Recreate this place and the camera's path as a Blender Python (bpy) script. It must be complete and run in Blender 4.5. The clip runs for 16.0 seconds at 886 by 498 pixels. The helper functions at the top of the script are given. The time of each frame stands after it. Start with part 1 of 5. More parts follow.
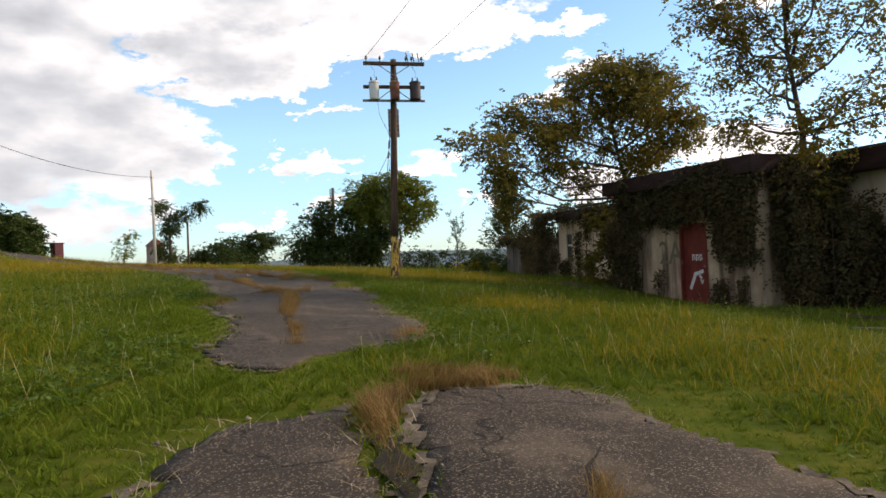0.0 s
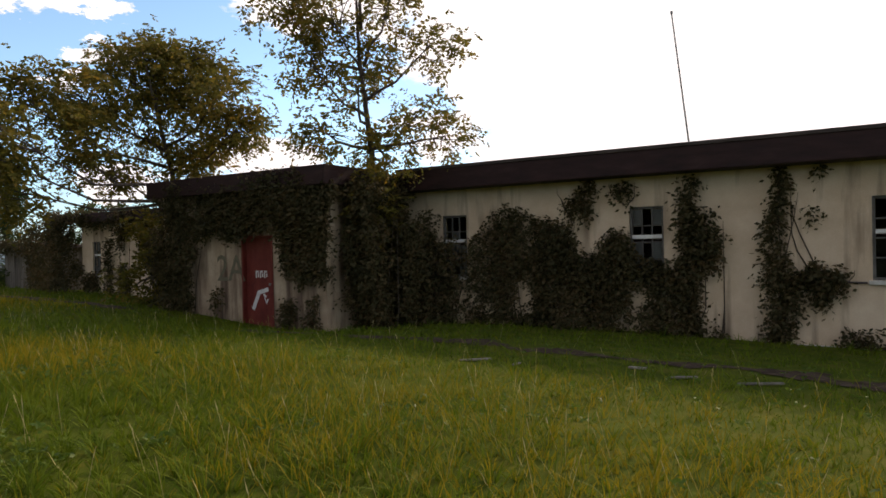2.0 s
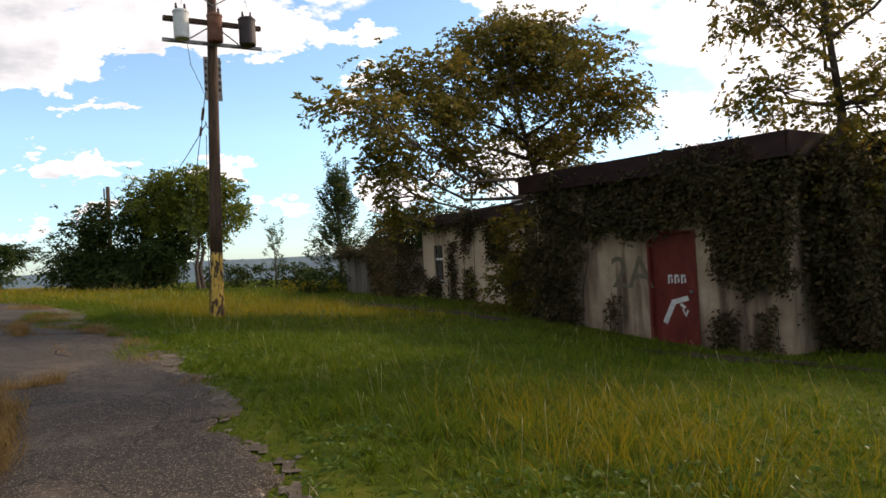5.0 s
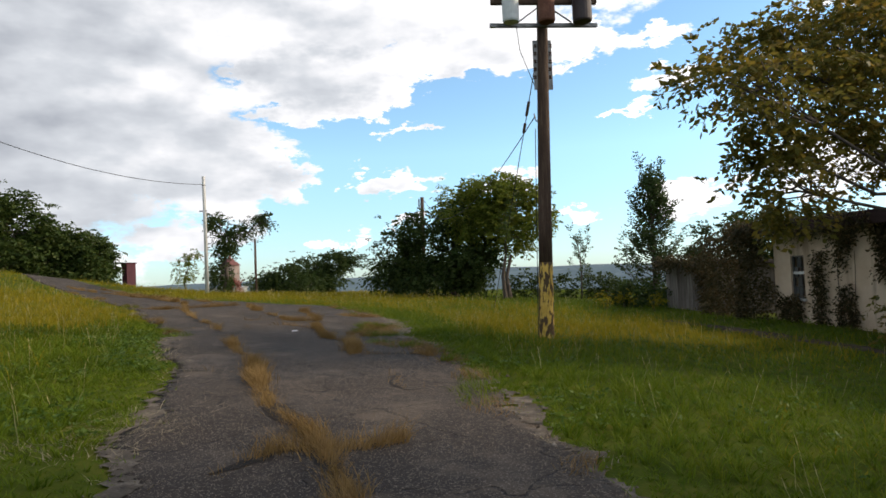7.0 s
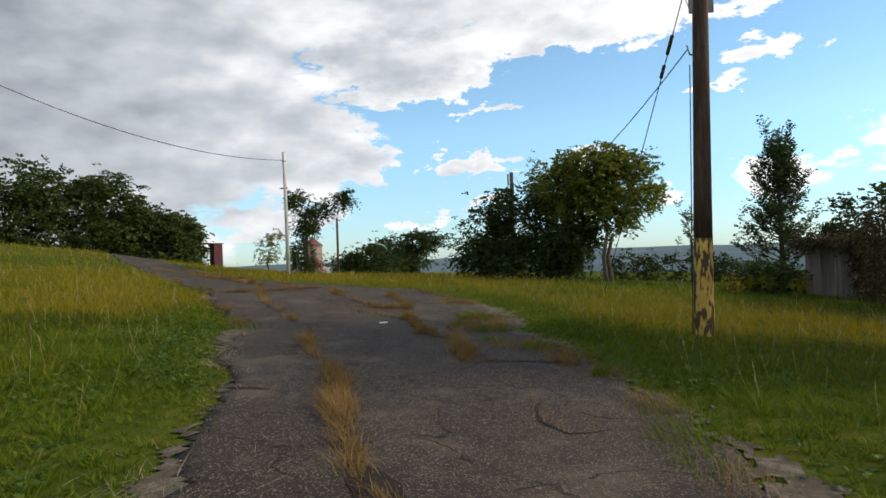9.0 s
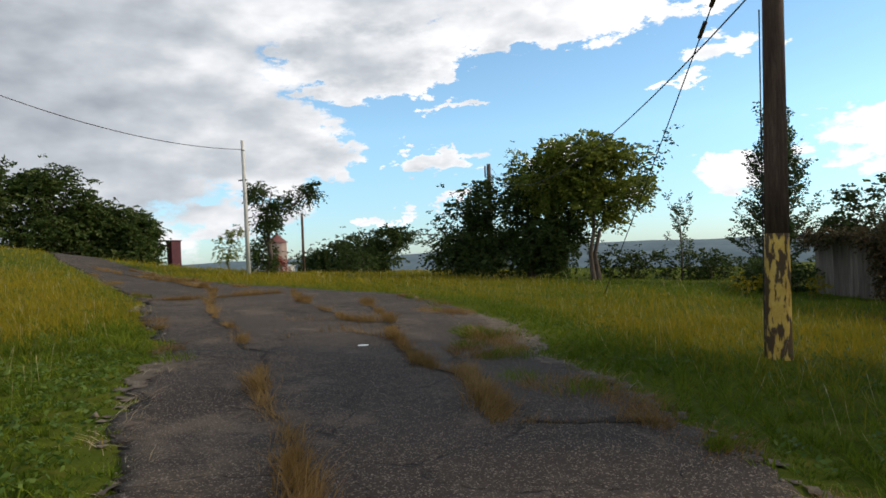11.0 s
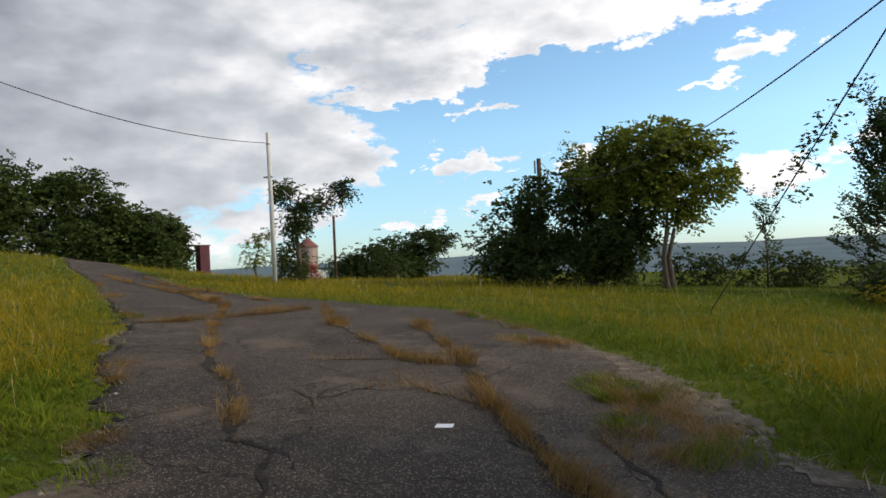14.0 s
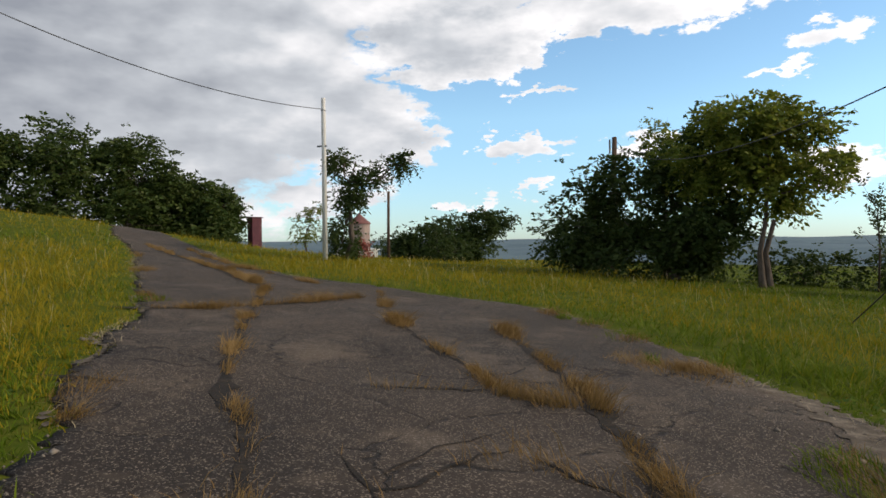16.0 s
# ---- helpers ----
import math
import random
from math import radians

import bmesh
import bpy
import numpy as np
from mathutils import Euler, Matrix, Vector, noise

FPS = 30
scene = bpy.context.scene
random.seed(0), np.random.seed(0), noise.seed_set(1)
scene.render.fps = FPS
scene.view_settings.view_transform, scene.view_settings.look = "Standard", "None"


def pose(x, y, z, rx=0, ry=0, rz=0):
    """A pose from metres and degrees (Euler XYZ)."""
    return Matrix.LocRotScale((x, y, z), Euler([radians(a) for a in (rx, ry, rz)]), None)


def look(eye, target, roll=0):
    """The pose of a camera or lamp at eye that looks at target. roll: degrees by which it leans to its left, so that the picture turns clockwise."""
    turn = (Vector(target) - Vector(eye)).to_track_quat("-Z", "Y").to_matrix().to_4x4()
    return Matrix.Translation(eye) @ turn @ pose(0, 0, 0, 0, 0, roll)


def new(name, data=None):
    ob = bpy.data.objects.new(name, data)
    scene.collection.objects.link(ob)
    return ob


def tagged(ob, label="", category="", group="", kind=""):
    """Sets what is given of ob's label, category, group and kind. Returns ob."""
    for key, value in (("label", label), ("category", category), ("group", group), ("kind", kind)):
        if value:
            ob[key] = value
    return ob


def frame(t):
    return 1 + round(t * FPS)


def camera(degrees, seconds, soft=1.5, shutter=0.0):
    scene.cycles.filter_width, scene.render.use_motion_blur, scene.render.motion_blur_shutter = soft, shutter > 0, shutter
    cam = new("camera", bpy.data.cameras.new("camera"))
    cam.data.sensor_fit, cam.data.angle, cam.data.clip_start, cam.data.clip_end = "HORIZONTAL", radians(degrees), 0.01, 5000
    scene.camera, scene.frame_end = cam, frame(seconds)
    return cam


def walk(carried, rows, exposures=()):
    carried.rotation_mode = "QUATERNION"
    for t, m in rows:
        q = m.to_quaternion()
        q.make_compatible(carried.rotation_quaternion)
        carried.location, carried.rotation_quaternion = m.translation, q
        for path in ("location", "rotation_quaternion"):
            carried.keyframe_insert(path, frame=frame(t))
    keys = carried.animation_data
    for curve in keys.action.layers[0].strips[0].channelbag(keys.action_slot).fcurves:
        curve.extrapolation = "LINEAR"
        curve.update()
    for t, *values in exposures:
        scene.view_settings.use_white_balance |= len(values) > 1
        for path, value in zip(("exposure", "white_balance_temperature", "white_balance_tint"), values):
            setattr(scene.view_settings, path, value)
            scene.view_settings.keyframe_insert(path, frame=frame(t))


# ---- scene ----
cam = camera(67.0, 16.0, soft=1.6)
PATH = [
    (0, (2.417, -0.370, 0.891), (2.152, 1.773, 0.901), -2.5),
    (0.5, (2.462, 0.406, 0.947), (2.653, 2.557, 0.980), -2.5),
    (1, (2.294, 0.980, 0.924), (2.789, 3.082, 0.954), -0.8),
    (1.5, (2.281, 1.747, 0.947), (3.261, 3.671, 0.914), -2.0),
    (2, (2.216, 2.446, 1.089), (3.354, 4.283, 1.073), -1.2),
    (2.5, (1.838, 3.082, 1.135), (2.985, 4.913, 1.158), -3.2),
    (3, (1.400, 3.839, 1.077), (2.397, 5.756, 1.065), -4.9),
    (3.5, (0.905, 4.616, 1.106), (1.631, 6.651, 1.103), -1.6),
    (4, (0.655, 5.430, 1.121), (1.202, 7.520, 1.112), -1.7),
    (4.2, (0.555, 5.698, 1.147), (1.097, 7.789, 1.158), -2.7),
    (6.3, (-0.365, 8.360, 1.405), (-0.508, 10.516, 1.401), -3.5),
    (6.5, (-0.507, 8.587, 1.390), (-0.748, 10.734, 1.414), -3.8),
    (7, (-0.884, 9.300, 1.414), (-1.404, 11.394, 1.489), -2.5),
    (7.5, (-1.288, 9.886, 1.416), (-2.097, 11.890, 1.418), -3.4),
    (8, (-1.620, 10.506, 1.412), (-2.520, 12.470, 1.441), -2.7),
    (8.5, (-1.960, 11.094, 1.365), (-2.801, 13.083, 1.325), -2.1),
    (9, (-2.223, 11.708, 1.403), (-2.988, 13.728, 1.428), -2.4),
    (9.5, (-2.515, 12.294, 1.434), (-3.304, 14.305, 1.462), -1.0),
    (9.7, (-2.664, 12.504, 1.425), (-3.392, 14.538, 1.456), -0.5),
    (11.8, (-3.824, 14.718, 1.530), (-4.487, 16.775, 1.526), -2.9),
    (12, (-3.918, 14.904, 1.515), (-4.564, 16.965, 1.538), -2.3),
    (12.5, (-4.282, 15.452, 1.541), (-4.905, 17.520, 1.566), -1.7),
    (13, (-4.559, 15.995, 1.557), (-5.241, 18.044, 1.614), -2.1),
    (13.5, (-4.935, 16.513, 1.555), (-5.614, 18.563, 1.591), -1.6),
    (14, (-5.286, 17.063, 1.559), (-6.042, 19.087, 1.583), -2.9),
    (14.5, (-5.674, 17.583, 1.563), (-6.578, 19.545, 1.588), 0.2),
    (15, (-6.030, 18.058, 1.592), (-6.926, 20.022, 1.636), -1.6),
    (15.5, (-6.321, 18.588, 1.608), (-7.273, 20.525, 1.627), -2.3),
    (16, (-6.644, 19.078, 1.612), (-7.548, 21.039, 1.580), -0.4),
]
walk(cam, [(t, look(eye, target, roll)) for t, eye, target, roll in PATH],
     exposures=[(0, 0.28, 7000, 17), (2.5, 0.15, 7200, 20), (4, 0.18, 7100, 20), (6.3, 0.36, 6850, 15), (7, 0.20, 6650, 13), (9, 0.0, 6550, 11), (12, 0.0, 6550, 12), (16, -0.03, 6650, 13)])

# ---------------------------------------------------------------- world and sun
SUN_AZ, SUN_EL = 69.0, 29.0      # degrees from +y towards +x, and above the horizon
world = bpy.data.worlds.new("sky")
scene.world = world
world.use_nodes = True
wn, wl = world.node_tree.nodes, world.node_tree.links
wn.clear()


def wmath(op, a, b=None, clamp=False):
    n = wn.new("ShaderNodeMath")
    n.operation, n.use_clamp = op, clamp
    for i, v in enumerate((a, b)):
        if v is None:
            continue
        if isinstance(v, (int, float)):
            n.inputs[i].default_value = v
        else:
            wl.new(v, n.inputs[i])
    return n.outputs[0]


def build_sky():
    tc = wn.new("ShaderNodeTexCoord")
    sep = wn.new("ShaderNodeSeparateXYZ")
    wl.new(tc.outputs["Generated"], sep.inputs[0])
    az = wmath("MULTIPLY", wmath("ARCTAN2", sep.outputs[0], sep.outputs[1]), 57.2958)
    el = wmath("MULTIPLY", wmath("ARCSINE", sep.outputs[2]), 57.2958)
    sky = wn.new("ShaderNodeTexSky")
    sky.sky_type, sky.sun_disc = "NISHITA", False
    sky.sun_elevation, sky.sun_rotation = radians(SUN_EL), radians(SUN_AZ)
    sky.air_density, sky.dust_density, sky.ozone_density = 0.9, 0.15, 2.6
    skyb = wn.new("ShaderNodeMix")
    skyb.data_type, skyb.blend_type = "RGBA", "MULTIPLY"
    skyb.inputs[0].default_value = 1.0
    wl.new(sky.outputs[0], skyb.inputs[6])
    skyb.inputs[7].default_value = (SKY_GAIN * 1.06, SKY_GAIN * 1.20, SKY_GAIN * 1.12, 1)
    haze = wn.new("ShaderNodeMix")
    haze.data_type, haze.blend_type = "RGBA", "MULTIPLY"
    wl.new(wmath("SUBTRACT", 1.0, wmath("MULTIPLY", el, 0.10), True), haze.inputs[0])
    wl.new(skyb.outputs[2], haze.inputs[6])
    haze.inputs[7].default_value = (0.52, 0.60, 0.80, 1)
    # cloud field: layered noise plus banks of cloud, those behind the camera unseen
    comb = wn.new("ShaderNodeCombineXYZ")
    wl.new(wmath("MULTIPLY", az, 0.1), comb.inputs[0])
    wl.new(wmath("MULTIPLY", el, 0.2), comb.inputs[1])

    def cloud_noise(scale, detail, rough, off):
        mp = wn.new("ShaderNodeVectorMath")
        mp.operation = "ADD"
        wl.new(comb.outputs[0], mp.inputs[0])
        mp.inputs[1].default_value = off
        nz = wn.new("ShaderNodeTexNoise")
        nz.inputs["Scale"].default_value, nz.inputs["Detail"].default_value = scale, detail
        nz.inputs["Roughness"].default_value = rough
        wl.new(mp.outputs[0], nz.inputs["Vector"])
        return nz.outputs[0]
    n1 = cloud_noise(1.15, 10, 0.60, (3.1, 0.4, 0))
    n1s = cloud_noise(1.15, 4, 0.5, (3.1, 0.4, 0))
    n1up = cloud_noise(1.15, 4, 0.5, (3.04, 0.70, 0))
    n2 = cloud_noise(0.45, 6, 0.6, (7.7, 2.2, 1))
    banks = [  # azimuth, elevation, half width, half height, weight
        (-72, 20, 47, 30, 1.9), (-26, 31, 50, 15.5, 1.6), (-33, 9.5, 8.6, 5.6, 1.05), (-27.6, 8.0, 3.6, 2.3, 0.8), (-18.4, 7.7, 5.4, 1.35, 1.0),
        (-24, 16.4, 9.5, 3.9, 1.5), (-9, 18.4, 13, 2.6, 1.2), (-15, 12.3, 3.6, 0.6, 0.7), (-24.6, 2.8, 2.2, 0.95, 0.75), (-21.4, 3.0, 2.0, 0.95, 0.75), (-17.3, 4.3, 1.2, 0.5, 0.7),
        (-8.0, 7.6, 3.2, 0.95, 0.85), (5.4, 14.7, 3.2, 1.4, 0.8), (2.8, 12.6, 2.6, 0.6, 0.7), (4.5, 18.0, 5, 0.9, 0.75), (-2.5, 4.6, 3.0, 0.9, 0.7), (7, 5.0, 5.5, 1.9, 0.75),
        # the last bank is unseen, added behind to dim skylight on the building front
        (-36, 3.6, 9, 2.4, 0.7), (22, 23, 13, 7, 0.9), (17, 7, 7, 3.2, 0.75), (66, 26, 46, 40, 1.5), (140, 30, 60, 30, 0.7), (-150, 34, 60, 34, 1.3)]
    wa = wmath("ADD", az, wmath("MULTIPLY", wmath("SUBTRACT", cloud_noise(3.2, 7, 0.62, (1.3, 5.2, 2)), 0.5), 13.0))
    we = wmath("ADD", el, wmath("MULTIPLY", wmath("SUBTRACT", cloud_noise(3.0, 7, 0.62, (8.3, 1.2, 4)), 0.5), 6.0))
    total = None
    for a0, e0, ra, re, w in banks:
        da = wmath("POWER", wmath("DIVIDE", wmath("SUBTRACT", wa, a0), ra), 2)
        de = wmath("POWER", wmath("DIVIDE", wmath("SUBTRACT", we, e0), re), 2)
        g = wmath("MULTIPLY", wmath("SUBTRACT", 1.0, wmath("ADD", da, de), True), w)
        total = g if total is None else wmath("MAXIMUM", total, g)
    field = wmath("ADD", total, wmath("MULTIPLY", wmath("SUBTRACT", n1, 0.5), 1.5))
    cover = wn.new("ShaderNodeMapRange")
    cover.interpolation_type = "SMOOTHSTEP"
    cover.inputs["From Min"].default_value, cover.inputs["From Max"].default_value = 0.25, 0.52
    wl.new(field, cover.inputs["Value"])
    # lit tops and grey undersides; the banks towards the sun are brighter
    relief = wmath("MULTIPLY", wmath("SUBTRACT", n1s, n1up), 1.5)
    sunside = wmath("MULTIPLY", wmath("ADD", az, 57.0), 0.0115, True)
    thick = wmath("MULTIPLY", wmath("SUBTRACT", field, 0.6), -0.30)
    shade = wmath("ADD", wmath("ADD", wmath("ADD", relief, thick), wmath("MULTIPLY", n2, 0.35)), wmath("ADD", sunside, 0.22), True)
    ramp = wn.new("ShaderNodeValToRGB")
    ramp.color_ramp.elements[0].color = (0.27, 0.30, 0.345, 1)
    ramp.color_ramp.elements[1].color = (0.90, 0.91, 0.92, 1)
    ramp.color_ramp.elements.new(0.5).color = (0.50, 0.54, 0.58, 1)
    wl.new(shade, ramp.inputs[0])
    mix = wn.new("ShaderNodeMix")
    mix.data_type = "RGBA"
    wl.new(cover.outputs[0], mix.inputs[0])
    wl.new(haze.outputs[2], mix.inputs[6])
    wl.new(ramp.outputs[0], mix.inputs[7])
    bg = wn.new("ShaderNodeBackground")
    bg.inputs["Strength"].default_value = SKY_STRENGTH
    wl.new(mix.outputs[2], bg.inputs[0])
    out = wn.new("ShaderNodeOutputWorld")
    wl.new(bg.outputs[0], out.inputs[0])


SKY_GAIN, SKY_STRENGTH = 0.15, 1.2
build_sky()
sun = new("sun", bpy.data.lights.new("sun", "SUN"))
sun.data.energy, sun.data.angle, sun.data.color = 3.3, radians(5.0), (1.0, 0.86, 0.64)
sa, se = radians(SUN_AZ), radians(SUN_EL)
sun.matrix_world = look((0, 0, 40), (-math.sin(sa) * math.cos(se), -math.cos(sa) * math.cos(se), 40 - math.sin(se)))

# ---------------------------------------------------------------- materials


def material(name, colors, scale=4.0, rough=0.85, bump=0.3, detail=8.0, fine=60.0, metal=0.0, stain=None, island=0.0, objrand=0.0,
             spec=0.3, translucent=0.0, stretch=(1, 1, 1)):
    """A noise-driven surface: colors at the low, middle and high of a coarse noise, a fine grain, and optional stains."""
    m = bpy.data.materials.new(name)
    m.use_nodes = True
    nt = m.node_tree
    n, l = nt.nodes, nt.links
    b = n["Principled BSDF"]
    tc = n.new("ShaderNodeTexCoord")
    mp = n.new("ShaderNodeMapping")
    mp.inputs["Scale"].default_value = stretch
    l.new(tc.outputs["Object"], mp.inputs[0])
    nz = n.new("ShaderNodeTexNoise")
    nz.inputs["Scale"].default_value, nz.inputs["Detail"].default_value, nz.inputs["Roughness"].default_value = scale, detail, 0.62
    l.new(mp.outputs[0], nz.inputs["Vector"])
    fz = n.new("ShaderNodeTexNoise")
    fz.inputs["Scale"].default_value, fz.inputs["Detail"].default_value = fine, 4
    l.new(mp.outputs[0], fz.inputs["Vector"])
    add = n.new("ShaderNodeMath")
    add.operation = "MULTIPLY_ADD"
    l.new(fz.outputs[0], add.inputs[0])
    add.inputs[1].default_value = 0.35
    l.new(nz.outputs[0], add.inputs[2])
    val = add.outputs[0]
    lo, hi = 0.45, 0.90
    if island or objrand:
        src = n.new("ShaderNodeNewGeometry").outputs["Random Per Island"] if island else n.new("ShaderNodeObjectInfo").outputs["Random"]
        k = n.new("ShaderNodeMath")
        k.operation = "MULTIPLY_ADD"
        l.new(src, k.inputs[0])
        k.inputs[1].default_value = island or objrand
        l.new(val, k.inputs[2])
        val = k.outputs[0]
        lo, hi = 0.45, 0.90 + (island or objrand)
    ramp = n.new("ShaderNodeValToRGB")
    els = ramp.color_ramp.elements
    els[0].position, els[1].position = 0.0, 1.0
    els[0].color, els[1].color = (*colors[0], 1), (*colors[-1], 1)
    for i, c in enumerate(colors[1:-1]):
        els.new((i + 1) / (len(colors) - 1)).color = (*c, 1)
    mr = n.new("ShaderNodeMapRange")
    mr.inputs["From Min"].default_value, mr.inputs["From Max"].default_value = lo, hi
    l.new(val, mr.inputs["Value"])
    l.new(mr.outputs[0], ramp.inputs[0])
    col = ramp.outputs[0]
    if stain:
        sc, sscale, slo, shi, samt, sstr = stain
        smp = n.new("ShaderNodeMapping")
        smp.inputs["Scale"].default_value = sstr
        l.new(tc.outputs["Object"], smp.inputs[0])
        sz = n.new("ShaderNodeTexNoise")
        sz.inputs["Scale"].default_value, sz.inputs["Detail"].default_value = sscale, 6
        l.new(smp.outputs[0], sz.inputs["Vector"])
        sm = n.new("ShaderNodeMapRange")
        sm.inputs["From Min"].default_value, sm.inputs["From Max"].default_value = slo, shi
        sm.inputs["To Max"].default_value = samt
        l.new(sz.outputs[0], sm.inputs["Value"])
        mx = n.new("ShaderNodeMix")
        mx.data_type = "RGBA"
        l.new(sm.outputs[0], mx.inputs[0])
        l.new(col, mx.inputs[6])
        mx.inputs[7].default_value = (*sc, 1)
        col = mx.outputs[2]
    l.new(col, b.inputs["Base Color"])
    b.inputs["Roughness"].default_value, b.inputs["Metallic"].default_value = rough, metal
    b.inputs["Specular IOR Level"].default_value = spec
    if bump:
        bp = n.new("ShaderNodeBump")
        bp.inputs["Strength"].default_value, bp.inputs["Distance"].default_value = bump, 0.02
        l.new(add.outputs[0], bp.inputs["Height"])
        l.new(bp.outputs[0], b.inputs["Normal"])
    if translucent:
        tr = n.new("ShaderNodeBsdfTranslucent")
        l.new(col, tr.inputs[0])
        ms = n.new("ShaderNodeMixShader")
        ms.inputs[0].default_value = translucent
        l.new(b.outputs[0], ms.inputs[1])
        l.new(tr.outputs[0], ms.inputs[2])
        l.new(ms.outputs[0], n["Material Output"].inputs["Surface"])
    return m


M_SOIL = material("soil_and_thatch", [(0.034, 0.052, 0.006), (0.062, 0.080, 0.009), (0.105, 0.100, 0.016)], 2.4, 0.95, 0.8, fine=40, spec=0.03)


def asphalt_material():
    """Old asphalt: pale stone chips in a dark binder, worn patches, and a net of fine cracks."""
    m = bpy.data.materials.new("weathered_asphalt")
    m.use_nodes = True
    n, l = m.node_tree.nodes, m.node_tree.links
    b = n["Principled BSDF"]
    tc = n.new("ShaderNodeTexCoord")

    def tex(kind, scale, **kw):
        t = n.new(kind)
        t.inputs["Scale"].default_value = scale
        for k, v in kw.items():
            t.inputs[k].default_value = v
        l.new(tc.outputs["Object"], t.inputs["Vector"])
        return t

    def mapped(src, lo, hi, a=0.0, c=1.0):
        r = n.new("ShaderNodeMapRange")
        for k, v in (("From Min", lo), ("From Max", hi), ("To Min", a), ("To Max", c)):
            r.inputs[k].default_value = v
        l.new(src, r.inputs["Value"])
        return r.outputs[0]

    def mixed(f, a, c):
        x = n.new("ShaderNodeMix")
        x.data_type = "RGBA"
        l.new(f, x.inputs[0])
        for i, v in ((6, a), (7, c)):
            if isinstance(v, tuple):
                x.inputs[i].default_value = (*v, 1)
            else:
                l.new(v, x.inputs[i])
        return x.outputs[2]
    patch = tex("ShaderNodeTexNoise", 0.5, Detail=6.0, Roughness=0.6)
    mid = tex("ShaderNodeTexNoise", 7.0, Detail=6.0, Roughness=0.7)
    chips = tex("ShaderNodeTexVoronoi", 115.0)
    grit = tex("ShaderNodeTexNoise", 160.0, Detail=3.0)
    col = mixed(mapped(patch.outputs[0], 0.35, 0.65), (0.0185, 0.0132, 0.0094), (0.040, 0.0285, 0.020))
    col = mixed(mapped(mid.outputs[0], 0.5, 0.78, 0, 0.5), col, (0.072, 0.053, 0.037))
    film = tex("ShaderNodeTexNoise", 1.3, Detail=7.0, Roughness=0.65)
    col = mixed(mapped(film.outputs[0], 0.52, 0.66, 0, 0.75), col, (0.098, 0.073, 0.051))
    sep = n.new("ShaderNodeSeparateColor")
    l.new(chips.outputs["Color"], sep.inputs[0])
    col = mixed(mapped(sep.outputs[0], 0.80, 0.97, 0, 0.9), col, (0.20, 0.16, 0.122))
    col = mixed(mapped(grit.outputs[0], 0.58, 0.75, 0, 0.6), col, (0.012, 0.010, 0.010))
    wob = tex("ShaderNodeTexNoise", 1.6, Detail=5.0)
    vm = n.new("ShaderNodeVectorMath")
    vm.operation = "MULTIPLY_ADD"
    l.new(wob.outputs["Color"], vm.inputs[0])
    vm.inputs[1].default_value = (0.9, 0.9, 0.0)
    l.new(tc.outputs["Object"], vm.inputs[2])
    net = n.new("ShaderNodeTexVoronoi")
    net.feature = "DISTANCE_TO_EDGE"
    net.inputs["Scale"].default_value = 0.62
    l.new(vm.outputs[0], net.inputs["Vector"])
    line = mapped(net.outputs["Distance"], 0.003, 0.011, 1.0, 0.0)
    worn = mapped(mid.outputs[0], 0.44, 0.56)
    k = n.new("ShaderNodeMath")
    k.operation = "MULTIPLY"
    l.new(line, k.inputs[0])
    l.new(worn, k.inputs[1])
    col = mixed(k.outputs[0], col, (0.012, 0.009, 0.007))
    l.new(col, b.inputs["Base Color"])
    b.inputs["Roughness"].default_value = 0.85
    b.inputs["Specular IOR Level"].default_value = 0.25
    hgt = n.new("ShaderNodeMath")
    hgt.operation = "MULTIPLY_ADD"
    l.new(k.outputs[0], hgt.inputs[0])
    hgt.inputs[1].default_value = -2.0
    l.new(sep.outputs[0], hgt.inputs[2])
    bp = n.new("ShaderNodeBump")
    bp.inputs["Strength"].default_value, bp.inputs["Distance"].default_value = 0.6, 0.008
    l.new(hgt.outputs[0], bp.inputs["Height"])
    l.new(bp.outputs[0], b.inputs["Normal"])
    return m


M_ASPHALT = asphalt_material()
M_DIRT = material("dry_dirt", [(0.038, 0.029, 0.020), (0.085, 0.067, 0.048), (0.19, 0.155, 0.118)], 7.0, 0.95, 0.6)
M_BARE = material("bare_brown_soil", [(0.028, 0.019, 0.013), (0.058, 0.040, 0.027), (0.115, 0.085, 0.060)], 5.0, 0.95, 0.7, spec=0.05)
M_STONE = material("pale_stones", [(0.07, 0.055, 0.042), (0.14, 0.115, 0.09), (0.25, 0.215, 0.175)], 3, 0.9, 0.0, island=0.6)
M_CRACK = material("crack_soil", [(0.006, 0.005, 0.004), (0.014, 0.010, 0.007), (0.04, 0.028, 0.016)], 9, 0.95, 0.6)
M_GRASS = material("green_grass", [(0.044, 0.080, 0.006), (0.098, 0.146, 0.010), (0.185, 0.203, 0.018)], 1.1, 0.6, 0, spec=0.08, island=0.5, translucent=0.35, fine=3)
M_WEED = material("weed_leaves", [(0.035, 0.075, 0.012), (0.075, 0.125, 0.018), (0.14, 0.19, 0.03)], 0.9, 0.55, 0, spec=0.2, island=0.5, translucent=0.35, fine=3)
M_GOLD = material("golden_grass", [(0.105, 0.125, 0.008), (0.235, 0.190, 0.012), (0.35, 0.245, 0.020)], 0.4, 0.6, 0, spec=0.08, island=0.5, translucent=0.35, fine=3)
M_DRY = material("dry_grass", [(0.10, 0.068, 0.020), (0.22, 0.130, 0.040), (0.34, 0.225, 0.090)], 0.6, 0.7, 0, island=0.5, translucent=0.3, fine=3)
